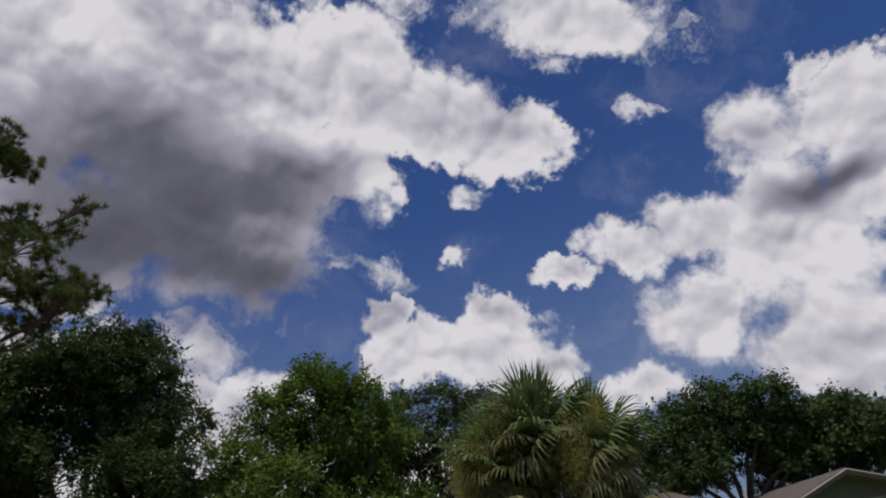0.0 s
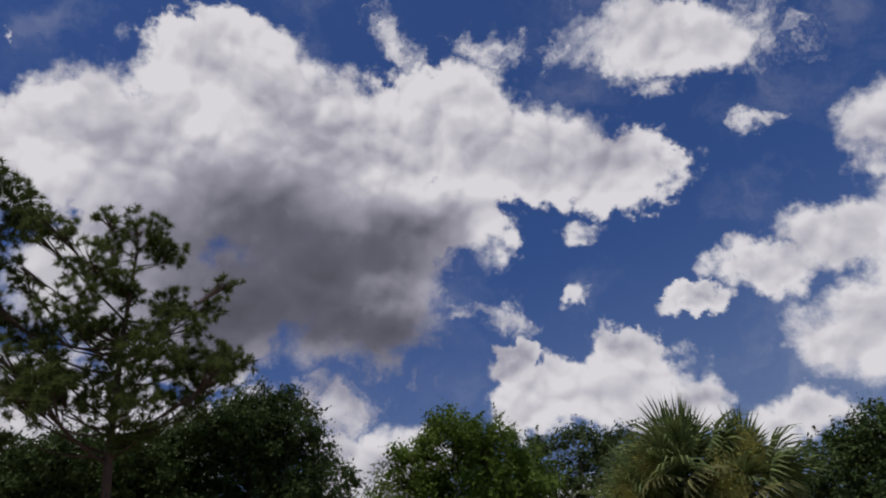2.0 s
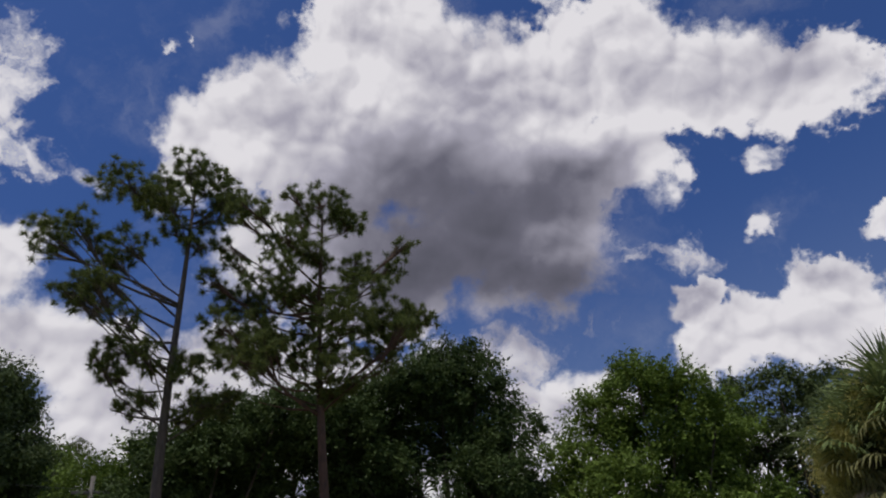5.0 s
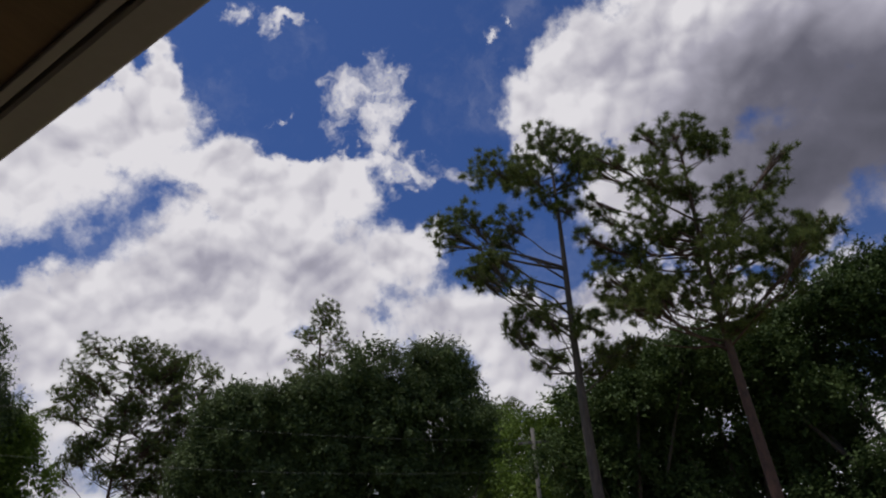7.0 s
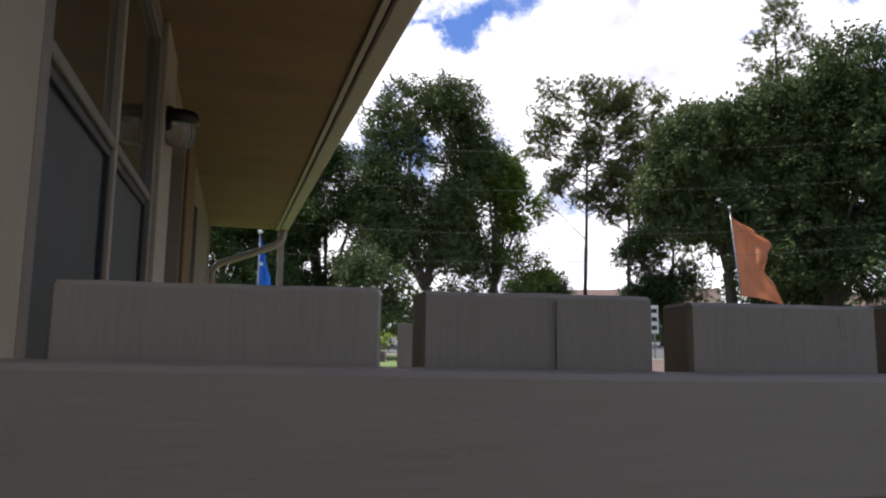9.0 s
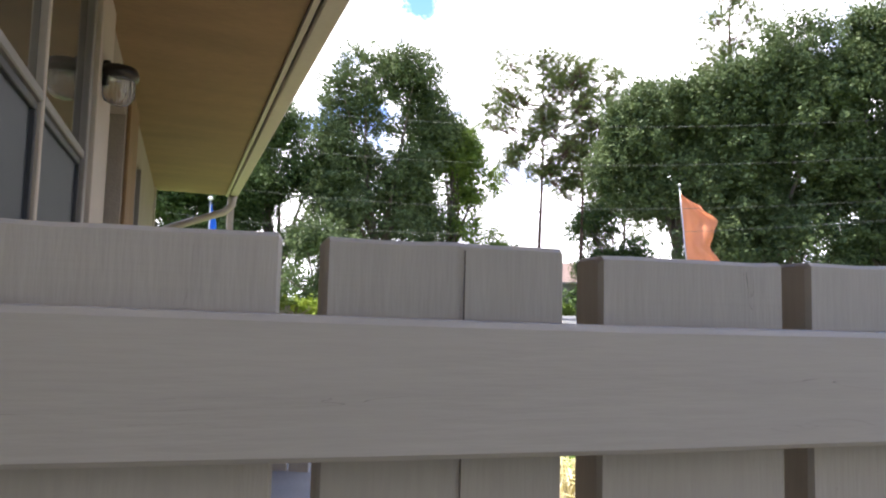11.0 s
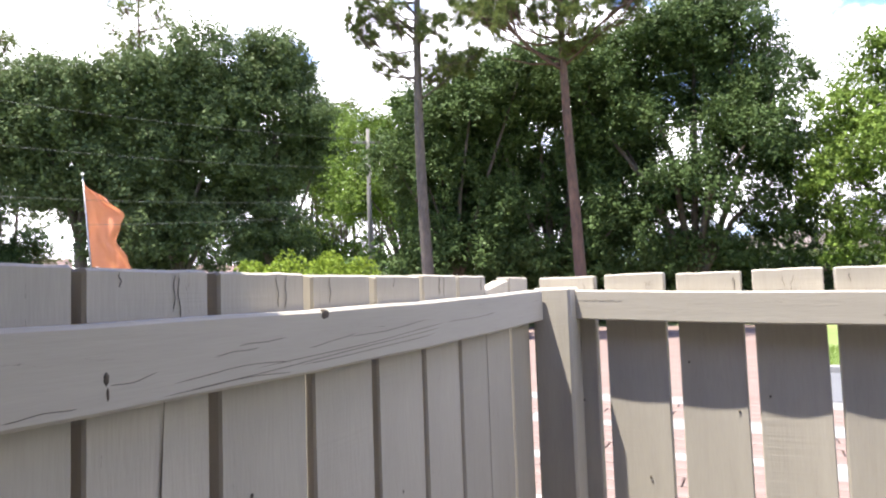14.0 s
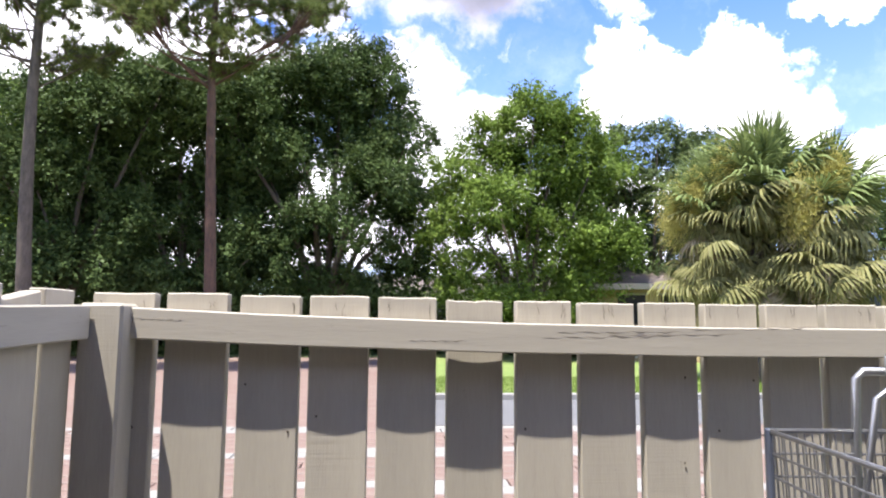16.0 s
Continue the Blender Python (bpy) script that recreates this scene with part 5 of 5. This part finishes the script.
# ---- houses across the way ----
def far_house(label, az, d, length, width, eave, ridge, wall_m, roof_m, turn=0.0, windows=(), along=True, overhang=0.5):
    """A house with a gable roof; its front faces the yard; windows: (offset, width, sill, head)."""
    root = empty("house", at(az, d, ground_z(d) - 0.05), label, "house", rz=az + turn)
    part("wall", box((-length / 2, 0, 0), (length / 2, width, eave)), wall_m, root)
    bm = bmesh.new()
    o = overhang
    if along:
        v = [(-length / 2 - o, -o, eave - 0.05), (length / 2 + o, -o, eave - 0.05), (length / 2 + o, width / 2, ridge), (-length / 2 - o, width / 2, ridge), (length / 2 + o, width + o, eave - 0.05), (-length / 2 - o, width + o, eave - 0.05)]
    else:
        v = [(-length / 2 - o, width + o, eave - 0.05), (-length / 2 - o, -o, eave - 0.05), (0, -o, ridge), (0, width + o, ridge), (length / 2 + o, -o, eave - 0.05), (length / 2 + o, width + o, eave - 0.05)]
    vs = [bm.verts.new(p) for p in v]
    bm.faces.new(vs[:4]), bm.faces.new((vs[3], vs[2], vs[4], vs[5]))
    bmesh.ops.recalc_face_normals(bm, faces=bm.faces[:])
    bmesh.ops.solidify(bm, geom=bm.faces[:], thickness=0.16)
    part("roof", bm, roof_m, root)
    if not along:
        bm = bmesh.new()
        t = [bm.verts.new(p) for p in ((-length / 2, 0, eave - 0.06), (length / 2, 0, eave - 0.06), (0, 0, ridge - 0.12))]
        bm.faces.new(t)
        bmesh.ops.solidify(bm, geom=bm.faces[:], thickness=0.1)
        part("gable", bm, wall_m, root)
        for sx in (-1, 1):
            part("fascia", tube([(0, -o - 0.02, ridge - 0.05), (sx * (length / 2 + o), -o - 0.02, eave - 0.1)], 0.03, 4), M_FASCIA, root)
    else:
        part("fascia", box((-length / 2 - o, -o - 0.03, eave - 0.2), (length / 2 + o, -o, eave - 0.03)), M_FASCIA, root)
    for x, w_, s, h in windows:
        wn = part("window", box((x - w_ / 2, -0.03, s), (x + w_ / 2, 0.02, h)), M_GLASS_DARK, root, "dark window")
        part("window_frame", box((x - w_ / 2 - 0.06, -0.05, s - 0.06), (x + w_ / 2 + 0.06, -0.035, s)), M_FASCIA, wn)
        part("window_frame", box((x - w_ / 2 - 0.06, -0.05, h), (x + w_ / 2 + 0.06, -0.035, h + 0.06)), M_FASCIA, wn)
    return root


far_house("low cream house with brown shingle roof behind the palm", -30.0, 21.0, 9.0, 7, 2.35, 3.2, M_HOUSE_TAN, M_ROOF_TAN, 8, [(-3.3, 0.8, 0.2, 2.0), (-2.0, 0.9, 0.9, 2.0), (0.2, 0.8, 0.2, 2.0), (2.6, 1.2, 0.9, 2.0)])
gable = far_house("grey gabled house with brown shingles and beige trim", -51.5, 23.0, 5.6, 9, 1.55, 2.62, M_HOUSE_GREY, M_ROOF_TAN, 32, [(0.5, 1.2, 0.8, 1.7)], along=False)
part("vent_pipe", tube([(-0.9, 4.0, 2.1), (-0.9, 4.0, 2.75)], 0.06, 8), M_WHITE, gable, "white vent pipe")
far_house("grey-green house with reddish shingle roof", 61.5, 62, 13, 9, 2.9, 4.9, M_HOUSE_GREY, M_ROOF_RED, -6, [(-4, 1.5, 0.9, 2.2), (-1, 1.2, 0.9, 2.2), (2.5, 1.0, 0.2, 2.2), (4.6, 1.4, 0.9, 2.2)])
far_house("beige house with pinkish roof half hidden by trees", 75.0, 64, 8, 8, 2.6, 4.3, M_HOUSE_TAN, M_ROOF_RED, 4, [(-1.5, 1.4, 0.9, 2.1), (1.6, 1.4, 0.9, 2.1)])
far_house("low house with reddish roof beyond the oaks", 46.0, 62, 14, 8, 2.6, 4.2, M_HOUSE_GREY, M_ROOF_RED, 0, [(-4, 1.4, 0.9, 2.1), (0, 1.4, 0.9, 2.1), (4, 1.4, 0.9, 2.1)])
far_house("cream house with pink roof beyond the blue flag", 96.0, 42, 9, 8, 2.3, 3.9, M_HOUSE_TAN, M_ROOF_RED, 0, [(-1.5, 1.0, 0.9, 2.0), (2.2, 1.0, 0.9, 2.0)])
far_house("low red-roofed house among slim pines", 35.5, 60, 9, 8, 2.4, 3.8, M_HOUSE_TAN, M_ROOF_RED, 0, [(-2, 1.2, 0.9, 2.0), (2, 1.2, 0.9, 2.0)])
far_house("white house glimpsed through the trees", -9.0, 31, 11, 6, 2.6, 3.4, M_WHITE, M_ROOF_TAN, 0, [(-3, 1.2, 0.9, 2.0), (2, 1.2, 0.9, 2.0)])

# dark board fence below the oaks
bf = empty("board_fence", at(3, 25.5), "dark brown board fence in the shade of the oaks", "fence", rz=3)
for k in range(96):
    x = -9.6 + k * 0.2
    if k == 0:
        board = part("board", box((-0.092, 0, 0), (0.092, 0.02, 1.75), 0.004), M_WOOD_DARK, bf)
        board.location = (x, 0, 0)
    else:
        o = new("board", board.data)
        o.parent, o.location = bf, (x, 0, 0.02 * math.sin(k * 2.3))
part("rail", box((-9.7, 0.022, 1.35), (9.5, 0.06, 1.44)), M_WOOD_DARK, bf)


# ---- neighbours' fences with vine ----
def small_fence(label, a, b, top, pitch=0.157, w=0.137):
    a, b = Vector(a), Vector(b)
    d = b - a
    ang = math.degrees(math.atan2(d.y, d.x))
    root = empty("picket_fence", (a.x, a.y, 0), label, "fence", "neighbour fences", rz=ang)
    n = int(d.length / pitch)
    me = None
    for k in range(n + 1):
        if me is None:
            p0 = part("picket", picket_mesh(w, top, TH, seed=5), M_PICKET, root)
            me = p0.data
        else:
            p0 = new("picket", me)
            p0.parent = root
        p0.location = (k * pitch, 0, 0.008 * math.sin(k * 1.9))
    r = part("rail", rail_mesh(d.length + 0.1, 0.075, 0.036), M_RAIL_X, root)
    r.matrix_basis = pose(-0.05, 0.0, top - 0.12)
    return root


small_fence("grey-beige picket fence of the next patio, shaded", at(82.3, 3.75), at(68.6, 3.6), 1.235)
small_fence("low grey fence overgrown with vine near the blue flag", at(99, 5.4), at(84.6, 4.8), 1.13)
vr = np.random.default_rng(15)
pa, pb = np.array(at(98.5, 5.45, 1.14)), np.array(at(84.8, 4.9, 1.10))
f = vr.uniform(0, 1, (4200, 1))
pts = pa + (pb - pa) * f + vr.normal(size=(4200, 3)) * np.array([0.10, 0.06, 0.028]) + np.array([0, 0, 0.02])
vine = new("vine", blades_mesh("vine", leaves(vr, pts, 0.045, 0.5), 3, M_HEDGE))
tagged(vine, "leafy green vine along the fence top", "vine", kind="stuff")
pl = empty("planter_sign", at(81.0, 3.7), "small white plate on the neighbouring fence", "sign", rz=81)
part("plate", box((-0.05, -0.01, 1.235), (0.05, 0.0, 1.29), 0.003), M_WHITE, pl)
part("mark", box((0.008, -0.014, 1.25), (0.014, -0.010, 1.278)), M_BLACK, pl)
part("stake", box((-0.01, 0, 0), (0.01, 0.012, 1.24)), M_WHITE, pl)


# ---- flags ----
def flag(label, az, d, top_el, drop, widths, cloth, lean, seed, stars=0):
    zt = 1.22 + d * math.tan(radians(top_el))
    gz = ground_z(d)
    root = empty("feather_flag", at(az, d, gz), label, "flag", "flags", rz=az)
    h = zt - gz
    part("flagpole", tube([(lean * -0.5, 0, -0.1), (lean * -0.1, 0, h * 0.5), (lean * 0.4, 0, h)], [0.045, 0.035, 0.022], 8), M_STEEL, root, smooth=True)
    part("finial", lump((lean * 0.4, 0, h + 0.04), 0.07, seed=seed), M_WHITE, root, smooth=True)
    bm = bmesh.new()
    rows, nu, nv = [], 16, 40
    for j in range(nv + 1):
        v = j / nv
        k = v * (len(widths) - 1)
        i = min(int(k), len(widths) - 2)
        s = k - i
        s = s * s * (3 - 2 * s)
        wd = widths[i] * (1 - s) + widths[i + 1] * s
        z = h - 0.25 - drop * v
        x0 = lean * (0.9 * (z / h) - 0.5)
        row = []
        for u_ in range(nu + 1):
            u = u_ / nu
            fold = 0.16 * math.sin(u * 6.5 + v * 7 + seed) * u + 0.07 * math.sin(u * 15 - v * 12) * u
            row.append(bm.verts.new((x0 + u * wd, fold, z - 0.12 * u * math.sin(v * 5 + seed) - 0.18 * u * u * wd)))
        rows.append(row)
    for r0, r1 in zip(rows, rows[1:]):
        for u_ in range(nu):
            bm.faces.new((r0[u_], r0[u_ + 1], r1[u_ + 1], r1[u_]))
    part("cloth", bm, cloth, root, smooth=True)
    sr = random.Random(seed)
    for k in range(stars):
        j, u_ = sr.randrange(6, nv - 4), sr.randrange(4, nu - 2)
        v = j / nv
        z = h - 0.25 - drop * v
        bm = bmesh.new()
        c = Vector((sr.uniform(0.25, 0.75) * widths[min(int(v * (len(widths) - 1)), len(widths) - 1)] + lean * (0.9 * z / h - 0.5), -0.24, z))
        ring = [bm.verts.new(c + Vector((math.cos(q * math.pi / 5), 0, math.sin(q * math.pi / 5))) * (0.09 if q % 2 else 0.04)) for q in range(10)]
        bm.faces.new(ring)
        part("star", bm, M_WHITE, root, "white star")
    return root


flag("faded orange feather flag on a steel pole", 53.9, 32, 9.85, 3.7, (0.08, 0.9, 1.5, 1.3, 1.1, 1.5, 1.7), M_ORANGE, -0.55, 2)
flag("bright blue feather flag with white stars", 93.6, 22, 7.7, 3.4, (0.05, 0.2, 0.38, 0.55, 0.72, 0.86, 0.95), M_BLUE, 0.0, 5, 7)

# ---- street signs, lamp, pole, cables ----
stop = empty("stop_sign", at(58.1, 24), "red octagonal stop sign on a grey post", "sign", rz=58.1)
part("post", tube([(0, 0.03, -0.1), (0, 0.03, 1.95)], 0.03, 8), M_STEEL, stop)


def octagon(r, y0, y1):
    bm = bmesh.new()
    a = [bm.verts.new((r * math.cos(radians(22.5 + 45 * k)), y0, 1.55 + r * math.sin(radians(22.5 + 45 * k)))) for k in range(8)]
    b = [bm.verts.new((v.co.x, y1, v.co.z)) for v in a]
    bm.faces.new(a), bm.faces.new(b[::-1])
    for k in range(8):
        bm.faces.new((a[k], b[k], b[(k + 1) % 8], a[(k + 1) % 8]))
    bmesh.ops.recalc_face_normals(bm, faces=bm.faces[:])
    return bm


part("rim", octagon(0.40, -0.006, 0.006), M_WHITE, stop, "white rim")
part("face", octagon(0.37, -0.012, -0.006), M_RED, stop, "red face")
cu = bpy.data.curves.new("lettering", "FONT")
cu.body, cu.size, cu.align_x, cu.align_y, cu.extrude = "STOP", 0.30, "CENTER", "CENTER", 0.002
cu.materials.append(M_WHITE)
tx = new("lettering", cu)
tx.parent, tx.matrix_basis = stop, pose(0, -0.016, 1.55, 90, 0, 0)
part("placard", box((-0.14, -0.01, 0.72), (0.14, 0.0, 1.10), 0.004), M_WHITE, stop, "white placard")
part("bar", box((-0.11, -0.014, 0.98), (0.11, -0.010, 1.05)), M_RED, stop)
part("bar", box((-0.03, -0.014, 0.78), (0.03, -0.010, 0.90)), M_BLACK, stop)

sign = empty("notice_sign", at(60.3, 30), "white street sign with rows of dark marks", "sign", rz=60.3)
part("post", tube([(0, 0.03, -0.1), (0, 0.03, 2.35)], 0.03, 8), M_STEEL, sign)
part("plate", box((-0.17, -0.01, 1.15), (0.17, 0.0, 2.35), 0.005), M_WHITE, sign)
for k in range(3):
    part("bar", box((-0.11, -0.014, 1.30 + 0.36 * k), (0.11, -0.010, 1.48 + 0.36 * k)), M_BLACK, sign)
sign = empty("yard_sign", at(68.0, 36), "plain white yard sign", "sign", rz=68)
part("plate", box((-0.38, -0.01, 1.3), (0.38, 0.01, 1.95), 0.005), M_WHITE, sign)
part("post", tube([(-0.3, 0.03, -0.1), (-0.3, 0.03, 1.9)], 0.025, 6), M_STEEL, sign)
part("post", tube([(0.3, 0.03, -0.1), (0.3, 0.03, 1.9)], 0.025, 6), M_STEEL, sign)
corner = empty("street_name_sign", at(79.8, 40), "grey back of an octagonal sign under a green street plate", "sign", rz=79.8)
part("post", tube([(0, 0.03, -0.1), (0, 0.03, 3.3)], 0.03, 8), M_STEEL, corner)
o8 = part("plate", octagon(0.42, -0.01, 0.0), M_STEEL, corner, "grey sheet metal octagon")
o8.location = (0, 0, 0.85)
part("street_plate", box((-0.45, -0.02, 3.0), (0.45, -0.01, 3.22), 0.003), material("sign_green", (0.02, 0.16, 0.09), 0.5, bump=0), corner, "green street plate")

lamp = empty("globe_lamp", at(46.9, 11.2), "white globe lamp on a rough stone pillar", "lamp", rz=46.9)
bm = bmesh.new()
sr = random.Random(3)
for k in range(60):
    lump((sr.uniform(-0.13, 0.13), sr.uniform(-0.13, 0.13), sr.uniform(0.0, 1.0)), sr.uniform(0.05, 0.09), (1, 1, 0.8), seed=k, sub=1, bm=bm)
box((-0.14, -0.14, 0), (0.14, 0.14, 1.0), bm=bm)
part("pillar", bm, M_STONE, lamp, "pillar of dark and pale stones")
part("cap", box((-0.2, -0.2, 1.0), (0.2, 0.2, 1.05), 0.01), M_STONE, lamp)
part("neck", tube([(0, 0, 1.05), (0, 0, 1.12)], [0.07, 0.05], 10), M_BLACK, lamp)
bm = bmesh.new()
bmesh.ops.create_uvsphere(bm, u_segments=24, v_segments=14, radius=0.13, matrix=Matrix.Translation((0, 0, 1.23)))
part("globe", bm, M_WHITE, lamp, "white glass globe", smooth=True)

pole_at = at(31.9, 26.5)
pole = empty("utility_pole", pole_at, "grey weathered utility pole with crossarm", "utility pole", rz=31.9)
part("shaft", tube([(0, 0, -0.2), (0, 0, 4), (0.02, 0, 7.9)], [0.10, 0.09, 0.075], 10), M_POLE, pole, smooth=True)
part("crossarm", box((-0.6, -0.06, 7.3), (0.6, 0.06, 7.4), 0.01), M_POLE, pole)
part("conduit", tube([(0.11, -0.05, 0), (0.11, -0.05, 4.2)], 0.035, 6), M_POLE, pole)
for k, (z0, z1) in enumerate(((7.45, 9.6), (6.3, 7.9), (5.0, 6.0), (4.5, 4.6))):
    a, b = Vector((pole_at.x, pole_at.y, z0)), at(97, 30, z1)
    pts = [a.lerp(b, f_ / 20) - Vector((0, 0, 0.9 * 4 * (f_ / 20) * (1 - f_ / 20))) for f_ in range(21)]
    w_ = part("overhead_cable", tube(pts, 0.0045, 5), M_WIRE)
    tagged(w_, "thin grey overhead cable between poles", "cable", "overhead cables")

# ---- ground cover seen between the boards ----
gr = np.random.default_rng(33)


def turf(name, x0, x1, y0, y1, n, hgt, mat, label):
    p = np.stack([gr.uniform(x0, x1, n), gr.uniform(y0, y1, n), np.zeros(n)], 1)
    tip = p + np.stack([gr.normal(size=n) * 0.025, gr.normal(size=n) * 0.025, gr.uniform(0.5, 1.1, n) * hgt], 1)
    s = unit(np.stack([gr.normal(size=n), gr.normal(size=n), np.zeros(n)], 1)) * 0.0035
    ob = new(name, blades_mesh(name, np.stack([p - s, p + s, tip], 1).reshape(-1, 3), 3, mat))
    tagged(ob, label, "grass", kind="stuff")


turf("grass", -5.8, -1.15, 2.55, 3.9, 26000, 0.07, M_BLADE, "sunlit green grass outside the fence")
turf("grass", -1.0, 4.0, 2.1, 3.2, 22000, 0.07, M_BLADE, "sunlit green grass along the fence")
turf("grass", -0.3, 8.0, 10.4, 14.0, 26000, 0.09, M_BLADE, "tall green grass beyond the kerb")
PLANT_AT = (-4.3, 1.75, 0.01)
strap = empty("strap_leaf_plant", PLANT_AT, "clump of dry yellow strap leaves in leaf litter", "plant")
tri = []
for k in range(420):
    a, ln = gr.uniform(0, 6.28), gr.uniform(0.25, 0.55)
    b0 = np.array([gr.normal() * 0.28, gr.normal() * 0.28, 0.01])
    mid = b0 + np.array([math.cos(a) * 0.3, math.sin(a) * 0.3, 0.95]) * ln * 0.6
    tip = mid + np.array([math.cos(a), math.sin(a), -0.1]) * ln * 0.55
    s = np.array([-math.sin(a), math.cos(a), 0]) * 0.008
    tri += [b0 - s, b0 + s, mid + s, b0 - s, mid + s, mid - s, mid - s, mid + s, tip]
ob = new("leaves", blades_mesh("leaves", np.array(tri), 3, M_MULCH))
ob.parent = strap

# brick pieces of the drive, in courses of red and pale bricks
PAVE = bpy.data.objects["driveway_bed"]
brick_me = []
for mt in (M_PAVER, M_CONCRETE):
    b_ = box((-0.3, -0.095, 0), (0.3, 0.095, 0.03), 0.006)
    me = bpy.data.meshes.new("brick")
    b_.to_mesh(me)
    b_.free()
    me.materials.append(mt)
    brick_me.append(me)
br = random.Random(8)
for r in range(22):
    for c in range(13):
        pale = 1 if (r // 2) % 3 == 1 else 0
        o = new("brick", brick_me[pale if br.random() < 0.7 else 0])
        o.parent = PAVE
        o.location = (-4.4 + c * 0.61 + (r % 2) * 0.3, 3.42 + r * 0.2, 0.004 + br.uniform(0, 0.004))
